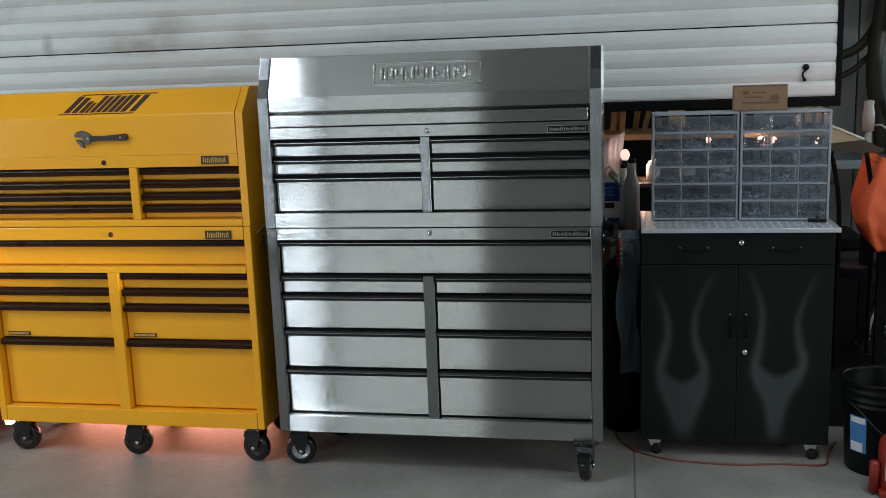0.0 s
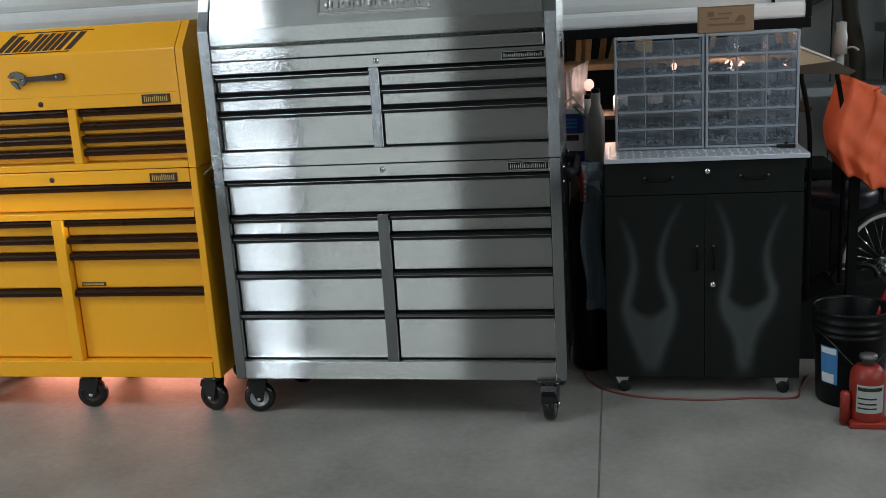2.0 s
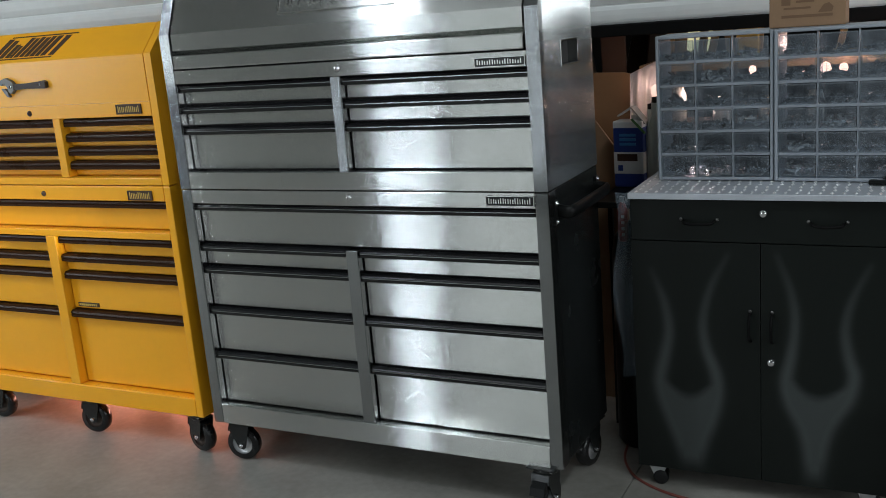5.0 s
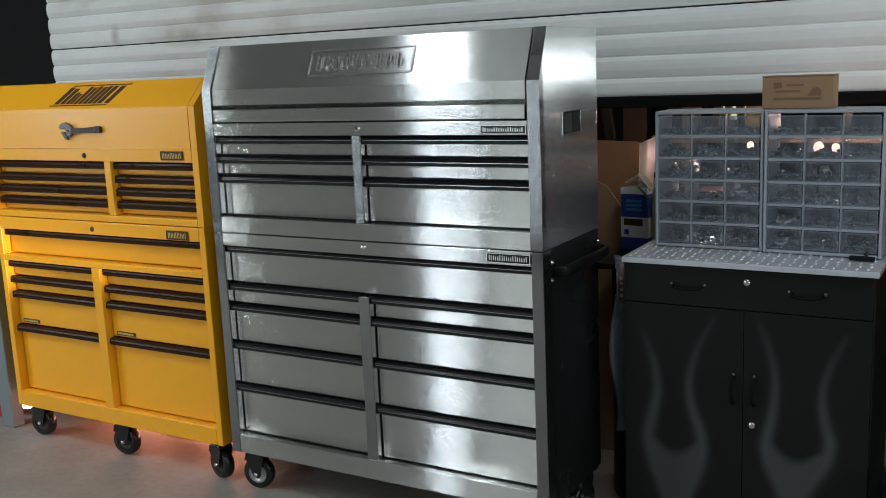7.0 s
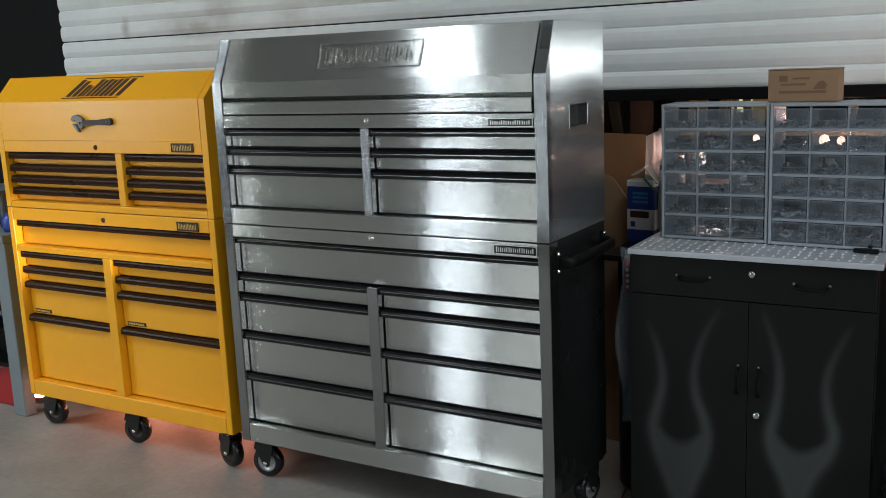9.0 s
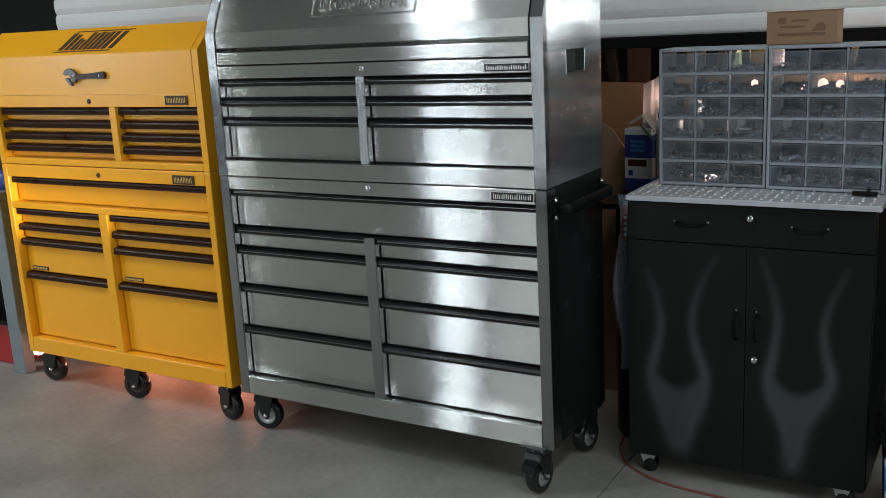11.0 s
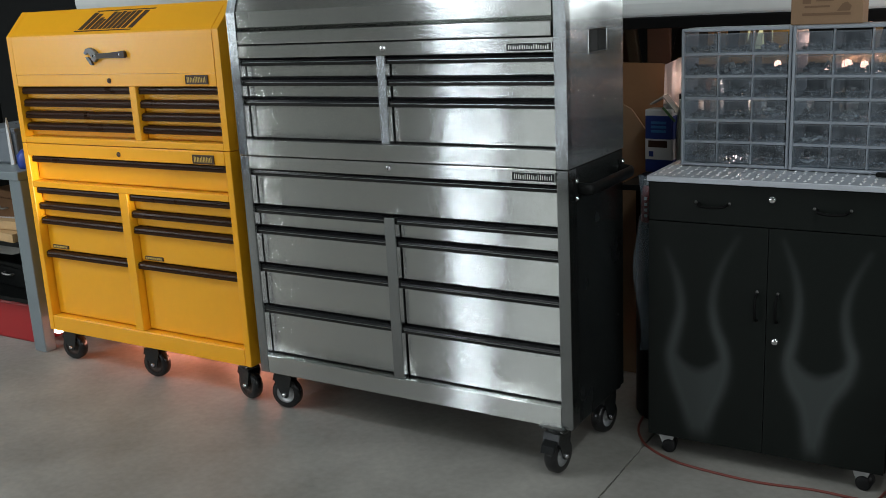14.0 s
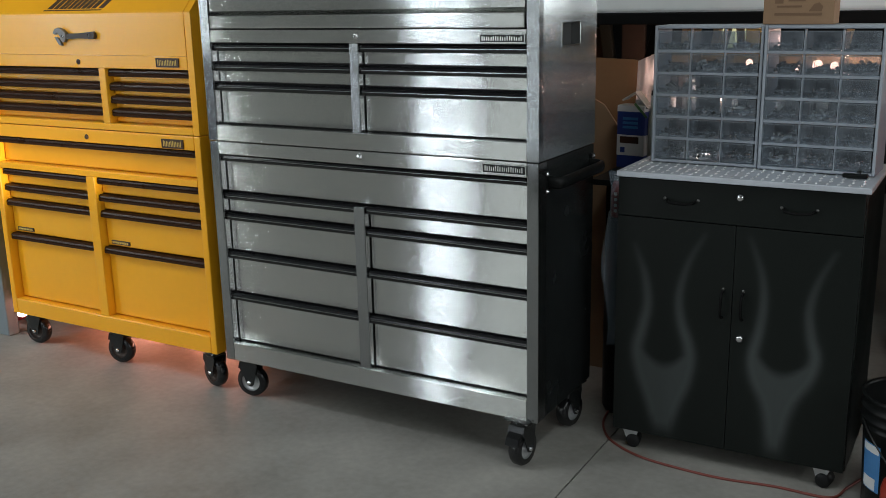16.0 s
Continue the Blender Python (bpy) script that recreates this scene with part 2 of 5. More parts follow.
CLEAR_EDGE = mat("clear_plastic_edge", (0.30, 0.33, 0.36), 0.15, alpha=0.16)
DARK_WOOD = mat("dark_brown_wood", (0.05, 0.03, 0.018), 0.7)


# ---- mesh helpers ----
def cube(bm, x0, x1, y0, y1, z0, z1, bevel=0.0, seg=2):
    """A box between two corners, its edges rounded by bevel."""
    geo = bmesh.ops.create_cube(bm, size=1)
    vs = geo["verts"]
    for v in vs:
        v.co = ((x0 + x1) / 2 + v.co.x * (x1 - x0), (y0 + y1) / 2 + v.co.y * (y1 - y0), (z0 + z1) / 2 + v.co.z * (z1 - z0))
    if bevel:
        es = list({e for v in vs for e in v.link_edges})
        bmesh.ops.bevel(bm, geom=es, offset=bevel, segments=seg, profile=0.5, affect="EDGES")
    return bm


def box(*a, **k):
    return cube(bmesh.new(), *a, **k)


def prism(bm, poly, a0, a1, axis="x"):
    """A polygon drawn out along an axis: (y, z) along x, (x, z) along y, (x, y) along z."""
    def at(u, v, a):
        return {"x": (a, u, v), "y": (u, a, v), "z": (u, v, a)}[axis]
    lo, hi = [bm.verts.new(at(*p, a0)) for p in poly], [bm.verts.new(at(*p, a1)) for p in poly]
    k = len(poly)
    fs = [bm.faces.new(lo), bm.faces.new(hi)] + [bm.faces.new((lo[i], lo[(i + 1) % k], hi[(i + 1) % k], hi[i])) for i in range(k)]
    bmesh.ops.recalc_face_normals(bm, faces=fs)
    return bm


def lathe(bm, profile, centre=(0, 0, 0), axis="z", seg=28):
    """A profile of (radius, height) turned round an axis."""
    rings = []
    for r, h in profile:
        ring = []
        for i in range(seg):
            a = 2 * math.pi * i / seg
            u, v = r * math.cos(a), r * math.sin(a)
            p = {"z": (u, v, h), "y": (u, h, v), "x": (h, u, v)}[axis]
            ring.append(bm.verts.new([p[j] + centre[j] for j in range(3)]))
        rings.append(ring)
    fs = []
    for a, b in zip(rings, rings[1:]):
        fs += [bm.faces.new((a[i], a[(i + 1) % seg], b[(i + 1) % seg], b[i])) for i in range(seg)]
    for ring, (r, _) in ((rings[0], profile[0]), (rings[-1], profile[-1])):
        if r > 1e-4 and profile[0] != profile[-1]:
            fs.append(bm.faces.new(ring))
    for f in fs:
        f.smooth = True
    bmesh.ops.recalc_face_normals(bm, faces=fs)
    return bm


def tube(bm, points, radius, seg=8):
    """A round bar along points, with closed ends."""
    pts = [Vector(p) for p in points]
    rings, side = [], None
    for i, p in enumerate(pts):
        d = (pts[min(i + 1, len(pts) - 1)] - pts[max(i - 1, 0)]).normalized()
        if side is None:
            side = d.orthogonal().normalized()
        side = (side - d * side.dot(d)).normalized()
        up = d.cross(side)
        rings.append([bm.verts.new(p + radius * (math.cos(2 * math.pi * j / seg) * side + math.sin(2 * math.pi * j / seg) * up)) for j in range(seg)])
    fs = [bm.faces.new(rings[0]), bm.faces.new(rings[-1])]
    for a, b in zip(rings, rings[1:]):
        fs += [bm.faces.new((a[j], a[(j + 1) % seg], b[(j + 1) % seg], b[j])) for j in range(seg)]
    for f in fs[2:]:
        f.smooth = True
    bmesh.ops.recalc_face_normals(bm, faces=fs)
    return bm


def smooth_path(points, steps=6):
    """Points along a Catmull-Rom curve."""
    p = [Vector(q) for q in points]
    p = [2 * p[0] - p[1]] + p + [2 * p[-1] - p[-2]]
    out = []
    for a, b, c, d in zip(p, p[1:], p[2:], p[3:]):
        for i in range(steps):
            t = i / steps
            out.append(0.5 * (2 * b + (c - a) * t + (2 * a - 5 * b + 4 * c - d) * t * t + (3 * b - a - 3 * c + d) * t ** 3))
    return out + [p[-2]]


def mesh_of(name, bm, material):
    me = bpy.data.meshes.new(name)
    bm.to_mesh(me)
    bm.free()
    me.materials.append(material)
    return me


def part(name, bm, material, parent, label="", at=None):
    """One mesh object under a thing or a part; bm may be a mesh that other parts use already."""
    me = bm if isinstance(bm, bpy.types.Mesh) else mesh_of(name, bm, material)
    ob = new(name, me)
    ob.parent = parent
    if at is not None:
        ob.matrix_basis = at
    if label:
        ob["label"] = label
    return ob


def thing(name, label, category, m=None, group="", kind=""):
    ob = new(name)
    ob.empty_display_size = 0.1
    if m is not None:
        ob.matrix_basis = m
    return tagged(ob, label, category, group, kind)


def solid(name, bm, material, label, category, m=None, group="", kind=""):
    ob = new(name, mesh_of(name, bm, material))
    if m is not None:
        ob.matrix_basis = m
    return tagged(ob, label, category, group, kind)


# ---- structure ----
def structure(name, bm, material, label):
    return solid(name, bm, material, label, name.split("_")[0], kind="structure")


bm = box(-6, 0.777, -4.4, 5.3, -0.12, 0)
cube(bm, 0.784, 4.6, -4.4, 5.3, -0.12, 0)
cube(bm, 0.777, 0.784, -4.4, 5.3, -0.12, -0.006)
structure("floor", bm, CONCRETE, "grey concrete workshop floor with a sawn joint")
structure("ceiling", box(-6, 4.6, -4.4, 5.3, 5.4, 5.5), CEILING, "plain grey workshop ceiling")
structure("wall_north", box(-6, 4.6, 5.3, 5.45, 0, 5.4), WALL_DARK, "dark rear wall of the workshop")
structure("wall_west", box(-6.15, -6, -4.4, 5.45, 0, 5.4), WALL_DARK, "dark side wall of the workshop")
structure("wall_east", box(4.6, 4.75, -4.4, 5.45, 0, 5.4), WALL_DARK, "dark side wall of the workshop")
bm = box(-6, -2.42, -4.55, -4.4, 0, 5.4)
cube(bm, -0.42, 4.6, -4.55, -4.4, 0, 5.4)
cube(bm, -2.42, -0.42, -4.55, -4.4, 2.75, 5.4)
structure("wall_south", bm, WALL_MID, "dark wall with a doorway to daylight")


# ---- tool chests ----
def caster(parent, x, y, top, turn, radius, bracket, tyre, hub, brake=False):
    """A swivel caster: plate, fork, tyre with hub and axle bolt."""
    m = pose(x, y, 0, 0, 0, turn)
    holder = part("caster", box(-0.045, 0.045, -0.045, 0.045, top - 0.006, top, bevel=0.002), bracket, parent, "", m)
    w = 0.020
    fork = bmesh.new()
    lathe(fork, [(0.026, top - 0.030), (0.036, top - 0.026), (0.040, top - 0.016), (0.036, top - 0.006)])
    # hood over the wheel, its cheeks narrowing down to the axle
    hood = [(-0.040, top - 0.050), (-0.034, top - 0.030), (-0.020, top - 0.024), (0.030, top - 0.024), (0.036, top - 0.034), (0.016, radius - 0.010), (0.006, radius - 0.016), (-0.010, radius - 0.010)]
    for s in (-1, 1):
        prism(fork, hood, s * 0.0255, s * 0.030, "y")
    prism(fork, [(-0.042, top - 0.052), (-0.034, top - 0.028), (0.034, top - 0.026), (0.036, top - 0.020), (-0.038, top - 0.022), (-0.046, top - 0.050)], -0.030, 0.030, "y")
    part("fork", fork, bracket, holder)
    for bx in (-0.034, 0.034):
        for by in (-0.034, 0.034):
            nut = bmesh.new()
            lathe(nut, [(0.0, top - 0.012), (0.006, top - 0.012), (0.0065, top - 0.006)], (bx, by, 0), "z", 6)
            part("plate_bolt", nut, CHROME, holder)
    if brake:
        pedal = bmesh.new()
        prism(pedal, [(-0.050, top - 0.062), (-0.062, top - 0.078), (-0.072, top - 0.080), (-0.064, top - 0.056), (-0.040, top - 0.040)], -0.024, 0.024, "y")
        part("brake_pedal", pedal, BLACK_PAINT, holder, "black brake pedal")
    wheel = bmesh.new()
    lathe(wheel, [(radius * 0.62, -w), (radius * 0.9, -w), (radius, -w * 0.55), (radius, w * 0.55), (radius * 0.9, w), (radius * 0.62, w),
                  (radius * 0.62, -w)], (0, 0, radius), "y", 36)
    part("tyre", wheel, tyre, holder)
    rim = bmesh.new()
    lathe(rim, [(0.0, -w * 0.9), (0.012, -w * 0.9), (0.014, -w * 0.5), (radius * 0.5, -w * 0.55), (radius * 0.63, -w * 0.98),
                (radius * 0.63, w * 0.98), (radius * 0.5, w * 0.55), (0.014, w * 0.5), (0.012, w * 0.9), (0.0, w * 0.9)], (0, 0, radius), "y", 32)
    part("rim", rim, hub, holder)
    bolt = bmesh.new()
    lathe(bolt, [(0.0, -0.037), (0.007, -0.037), (0.009, -0.034), (0.009, 0.034), (0.007, 0.037), (0.0, 0.037)], (0, 0, radius), "y", 6)
    part("axle_bolt", bolt, CHROME, holder)
    return holder


def drawer(parent, x0, x1, ztop, zbot, hh, face_y, rail_y, face, rail):
    """A drawer front set back behind the frame, with a full-width rail pull along its top."""
    front = part("drawer", box(x0 + 0.005, x1 - 0.003, face_y, face_y + 0.03, zbot + 0.004, ztop - hh * 0.55, bevel=0.0025), face, parent)
    z0 = ztop - hh
    poly = [(face_y + 0.012, ztop - 0.001), (rail_y + 0.009, ztop - 0.001), (rail_y + 0.002, ztop - hh * 0.22), (rail_y, ztop - hh * 0.42),
            (rail_y + 0.0035, ztop - hh * 0.50), (rail_y + 0.0035, ztop - hh * 0.56), (rail_y, ztop - hh * 0.64), (rail_y + 0.001, z0 + 0.002),
            (rail_y + 0.006, z0), (face_y + 0.012, z0)]
    pull_rail = part("handle", prism(bmesh.new(), poly, x0 + 0.004, x1 - 0.002), rail, parent, "dark rail pull along the drawer's top edge")
    if rail is BLACK_RAIL:
        part("bright_line", box(x0 + 0.006, x1 - 0.004, rail_y + 0.0008, rail_y + 0.004, ztop - hh * 0.575, ztop - hh * 0.475), RAIL_LINE, pull_rail, "thin bright line along the rail")
    return front


def lock(parent, x, y, z, material):
    bm = bmesh.new()
    lathe(bm, [(0.0, -0.007), (0.006, -0.007), (0.0085, -0.004), (0.0105, -0.002), (0.0105, 0.004)], (x, y, z), "y", 20)
    ob = part("lock", bm, material, parent, "round key lock")
    part("keyhole", box(x - 0.001, x + 0.001, y - 0.0078, y - 0.0066, z - 0.004, z + 0.004), DARK, ob)
    return ob


def badge(parent, x0, x1, y, z0, z1, ground, edge, ink, count):
    """A small maker's plate: dark ground, thin rim, a row of plain raised blocks."""
    plate = part("badge", box(x0, x1, y - 0.004, y, z0, z1, bevel=0.001), ground, parent, "small dark maker's plate with pale blocks")
    rim = bmesh.new()
    t = 0.0013
    for a in ((x0, x1, z1 - t, z1), (x0, x1, z0, z0 + t), (x0, x0 + t, z0, z1), (x1 - t, x1, z0, z1)):
        cube(rim, a[0], a[1], y - 0.0058, y - 0.0036, a[2], a[3])
    part("rim", rim, edge, plate)
    step = (x1 - x0 - 0.014) / count
    for i in range(count):
        a = x0 + 0.007 + i * step
        for k, (u, v) in enumerate(((0.08, 0.27), (0.55, 0.74))):
            lift = 0.0022 * ((i + k) % 3)
            part("emblem_bar", box(a + step * u, a + step * v, y - 0.0052, y - 0.0035, z0 + 0.0065, z1 - 0.0060 - lift), ink, plate)
    return plate


# -- stainless steel chest: rolling cabinet below, lidded chest on top --
steel_cab = thing("tool_cabinet", "brushed stainless steel rolling tool cabinet with black rail pulls", "tool cabinet")
W, IN, D = 0.66, 0.62, 0.457
part("carcass", box(-W + 0.003, W - 0.003, 0.062, D, 0.172, 1.012, bevel=0.004), BLACK_PAINT, steel_cab, "black powder-coated steel carcass")
for s in (-1, 1):
    part("side_panel", box(*sorted((s * (W - 0.002), s * (W - 0.014))), 0.02, D, 0.167, 1.016, bevel=0.003), BLACK_GLOSS, steel_cab, "black powder-coated side panel")
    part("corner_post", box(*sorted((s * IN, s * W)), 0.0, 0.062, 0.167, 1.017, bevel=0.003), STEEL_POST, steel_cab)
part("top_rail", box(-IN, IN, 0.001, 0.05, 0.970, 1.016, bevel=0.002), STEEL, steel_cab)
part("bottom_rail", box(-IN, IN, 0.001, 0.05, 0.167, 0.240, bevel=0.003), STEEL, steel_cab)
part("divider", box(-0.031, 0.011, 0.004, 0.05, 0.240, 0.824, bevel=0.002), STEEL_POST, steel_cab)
FY = 0.034
drawer(steel_cab, -IN, IN, 0.968, 0.826, 0.026, FY, 0.012, STEEL, BLACK_RAIL)
for x0, x1 in ((-IN, -0.031), (0.011, IN)):
    for zt, zb in ((0.826, 0.747), (0.747, 0.599), (0.599, 0.435), (0.435, 0.242)):
        drawer(steel_cab, x0, x1, zt, zb, 0.027, FY, 0.012, STEEL, BLACK_RAIL)
# thin chrome plates added where the inner steel faces glint
for x, z1 in ((-IN + 0.0001, 0.966), (0.0111, 0.801)):
    part("glint_plate", box(x, x + 0.0012, 0.007, 0.033, 0.244, z1), CHROME, steel_cab, "thin chrome plate added for the glint on the inner face")
lock(steel_cab, 0.004, 0.001, 0.996, CHROME)
badge(steel_cab, 0.470, 0.618, 0.001, 0.978, 1.007, BLACK_RAIL, ZINC, ZINC, 9)
for x, y, a in ((-0.60, 0.075, 12), (0.592, 0.03, 84), (-0.52, 0.40, 20), (0.61, 0.385, 80)):
    caster(steel_cab, x, y, 0.170, a, 0.062, BLACK_GLOSS, TYRE_GLOSS, HUB, brake=x > 0 and y < 0.1)
for s in (1, -1):
    grip_bar = tube(bmesh.new(), smooth_path([(s * 0.657, 0.07, 0.955), (s * 0.690, 0.072, 0.953), (s * 0.704, 0.10, 0.953), (s * 0.704, 0.25, 0.953),
               (s * 0.704, 0.40, 0.953), (s * 0.690, 0.428, 0.953), (s * 0.657, 0.43, 0.955)]), 0.011, 12)
    for v in grip_bar.verts:
        v.co.z = 0.948 + (v.co.z - 0.953) * 1.75
    bar = part("push_bar", grip_bar, BLACK_PAINT, steel_cab, "black flattened push bar")
    for y in (0.055, 0.44):
        for z in (0.976, 0.922):
            bm = bmesh.new()
            lathe(bm, [(0.0, 0.012), (0.005, 0.010), (0.008, 0.002), (0.008, -0.004)] if s > 0 else [(0.0, -0.012), (0.005, -0.010), (0.008, -0.002), (0.008, 0.004)], (s * (W - 0.001), y, z), "x", 12)
            part("bolt", bm, CHROME, bar)
        part("bracket", box(*sorted((s * (W - 0.002), s * (W + 0.004))), y - 0.014, y + 0.014, 0.914, 0.985, bevel=0.002), BLACK_PAINT, bar)

steel_top = thing("tool_chest", "brushed stainless steel lidded tool chest standing on the steel cabinet", "tool chest", pose(0, 0, 1.0185))
Z = 1.0185


def top_part(name, bm, material, label="", parent=None):
    bmesh.ops.translate(bm, verts=bm.verts, vec=(0, 0, -Z))
    return part(name, bm, material, parent or steel_top, label)


def lowered(bm):
    bmesh.ops.translate(bm, verts=bm.verts, vec=(0, 0, -Z))
    return bm


HY0, HY1, HZ0, HZ1 = 0.168, 0.314, 1.355, 1.424
for s in (-1, 1):
    bm = bmesh.new()
    a, b = sorted((s * (IN + 0.004), s * W))
    prism(bm, [(0.030, 1.0195), (HY0, 1.0195), (HY0, 1.683), (0.065, 1.683), (0.030, 1.600)], a, b)
    prism(bm, [(HY0, 1.0195), (HY1, 1.0195), (HY1, HZ0), (HY0, HZ0)], a, b)
    prism(bm, [(HY0, HZ1), (HY1, HZ1), (HY1, 1.683), (HY0, 1.683)], a, b)
    prism(bm, [(HY1, 1.0195), (D, 1.0195), (D, 1.683), (HY1, 1.683)], a, b)
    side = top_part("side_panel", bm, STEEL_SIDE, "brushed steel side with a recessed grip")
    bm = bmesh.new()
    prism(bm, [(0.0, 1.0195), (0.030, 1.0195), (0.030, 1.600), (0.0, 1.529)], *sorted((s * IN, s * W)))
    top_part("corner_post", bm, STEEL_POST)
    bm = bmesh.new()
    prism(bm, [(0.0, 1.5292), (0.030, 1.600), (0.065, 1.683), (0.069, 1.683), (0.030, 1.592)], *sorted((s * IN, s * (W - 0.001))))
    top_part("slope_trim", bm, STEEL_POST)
    grip = bmesh.new()
    x0, x1 = sorted((s * (W - 0.034), s * (W - 0.030)))
    cube(grip, x0, x1, HY0 - 0.004, HY1 + 0.004, HZ0 - 0.004, HZ1 + 0.004)
    lowered(grip)
    part("recessed_grip", grip, RECESS, side, "dark recessed hand grip")
    rim = bmesh.new()
    x0, x1 = sorted((s * (W - 0.030), s * (W + 0.002)))
    for y0, y1, z0, z1 in ((HY0 - 0.005, HY1 + 0.005, HZ1 - 0.002, HZ1 + 0.004), (HY0 - 0.005, HY1 + 0.005, HZ0 - 0.004, HZ0 + 0.002),
                           (HY0 - 0.005, HY0 + 0.002, HZ0, HZ1), (HY1 - 0.002, HY1 + 0.005, HZ0, HZ1)):
        cube(rim, x0, x1, y0, y1, z0, z1, bevel=0.001, seg=1)
    part("grip_rim", lowered(rim), RAIL_LINE, side)
top_part("carcass", box(-IN + 0.002, IN - 0.002, 0.062, D - 0.002, 1.0195, 1.45), DARK, "dark steel inner carcass")
top_part("bottom_rail", box(-IN, IN, 0.001, 0.05, 1.0195, 1.076, bevel=0.002), STEEL)
top_part("top_rail", box(-IN, IN, 0.001, 0.05, 1.369, 1.4125, bevel=0.002), STEEL)
top_part("lid_lip", box(-IN + 0.003, IN - 0.006, -0.001, 0.05, 1.4165, 1.4610, bevel=0.004), STEEL)
top_part("lid_recess", prism(bmesh.new(), [(0.0055, 1.4755), (0.032, 1.4600), (0.05, 1.4600), (0.05, 1.4755)], -IN + 0.003, IN - 0.003), STEEL)
bm = bmesh.new()
prism(bm, [(0.005, 1.476), (0.005, 1.5295), (0.0095, 1.5405), (0.070, 1.682), (0.076, 1.6835), (0.45, 1.6835), (0.45, 1.476)], -IN + 0.004, IN - 0.008)
lid = top_part("lid", bm, STEEL, "sloping brushed steel lid")
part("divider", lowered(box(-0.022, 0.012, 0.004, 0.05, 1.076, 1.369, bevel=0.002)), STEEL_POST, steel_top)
# added chrome plates again stand in for glints on the inner faces
for x in (0.0121, -IN + 0.0001):
    part("glint_plate", lowered(box(x, x + 0.0012, 0.007, 0.033, 1.079, 1.366)), CHROME, steel_top, "thin chrome plate added for the glint on the inner face")
UFY = 0.034
for x0, x1 in ((-IN, -0.022), (0.012, IN)):
    for zt, zb in ((1.3665, 1.296), (1.296, 1.2255), (1.2255, 1.078)):
        d = drawer(steel_top, x0, x1, zt - Z, zb - Z, 0.027, UFY, 0.012, STEEL, BLACK_RAIL)
lock(steel_top, 0.010, 0.001, 1.391 - Z, CHROME)
badge(steel_top, 0.464, 0.616, 0.001, 1.373 - Z, 1.399 - Z, BLACK_RAIL, ZINC, ZINC, 9)
# pressed emblem on the slope of the lid: a raised frame round plain raised bars
tilt = math.degrees(math.atan2(0.0605, 0.1415))
on_slope = pose(0.008, 0.0095, 1.5405 - Z, -tilt, 0, 0)
frame_bm = bmesh.new()
for a in ((-0.207, 0.207, 0.112, 0.118), (-0.207, 0.207, 0.026, 0.032), (-0.207, -0.201, 0.026, 0.118), (0.201, 0.207, 0.026, 0.118)):
    cube(frame_bm, a[0], a[1], -0.006, 0.006, a[2], a[3], bevel=0.002)
emblem = part("pressed_frame", frame_bm, STEEL, lid, "pressed emblem frame", on_slope)
for i in range(9):
    a = -0.178 + i * 0.0402
    part("emblem_bar", box(a, a + 0.011, -0.009, 0.006, 0.048, 0.096, bevel=0.003), STEEL, lid, "", on_slope)
    part("emblem_bar", box(a + 0.016, a + 0.027, -0.009, 0.006, 0.048 + 0.012 * (i % 2), 0.096 - 0.010 * (i % 3), bevel=0.003), STEEL, lid, "", on_slope)

# -- yellow chest: rolling cabinet below, lidded chest on top --
YX, YY = -1.357, 0.035
yel_cab = thing("tool_cabinet", "yellow enamelled rolling tool cabinet with dark brown rail pulls", "tool cabinet", pose(YX, YY, 0))
W, IN = 0.615, 0.583
part("carcass", box(-W + 0.005, W - 0.005, 0.064, D, 0.160, 1.010), YELLOW, yel_cab)
for s in (-1, 1):
    part("side_panel", box(*sorted((s * (IN + 0.002), s * W)), 0.0, D, 0.155, 1.021, bevel=0.004), YELLOW, yel_cab)
part("top_rail", box(-IN, IN, 0.001, 0.05, 0.966, 1.020, bevel=0.003), YELLOW, yel_cab)
part("middle_rail", box(-IN, IN, 0.001, 0.05, 0.826, 0.852, bevel=0.002), YELLOW, yel_cab)
part("bottom_rail", box(-IN, IN, 0.001, 0.05, 0.155, 0.226, bevel=0.003), YELLOW, yel_cab)
part("divider", box(-0.036, 0.012, 0.002, 0.05, 0.226, 0.826, bevel=0.003), YELLOW, yel_cab)
drawer(yel_cab, -IN, IN, 0.965, 0.853, 0.030, 0.038, 0.014, YELLOW, BROWN_RAIL)
for n, (x0, x1) in enumerate(((-IN, -0.036), (0.012, IN))):
    for zt, zb in ((0.824, 0.752), (0.752, 0.684), (0.684, 0.530), (0.530, 0.228)):
        d = drawer(yel_cab, x0, x1, zt, zb, 0.030, 0.038, 0.014, YELLOW, BROWN_RAIL)
        if zb == 0.530:
            tag = part("name_tag", box(x0 + 0.03, x0 + 0.135, 0.0335, 0.039, 0.541, 0.557, bevel=0.001), BROWN_INK, d, "small dark adhesive tag")
            for i in range(9):
                part("emblem_block", box(x0 + 0.036 + i * 0.0105, x0 + 0.0435 + i * 0.0105, 0.0325, 0.034, 0.545, 0.553), BADGE_GOLD, tag)
lock(yel_cab, 0.0, 0.001, 0.990, BROWN_INK)
badge(yel_cab, 0.421, 0.532, 0.001, 0.963 + 0.007, 1.005, BROWN_INK, BROWN_INK, BADGE_GOLD, 6)
for x, y, a in ((-0.545, 0.07, 8), (0.0, 0.065, 10), (0.555, 0.05, -14), (-0.545, 0.40, 20), (0.0, 0.40, 40), (0.56, 0.40, 30)):
    caster(yel_cab, x, y, 0.158, a, 0.062, BLACK_GLOSS, TYRE_GLOSS, HUB_DARK)
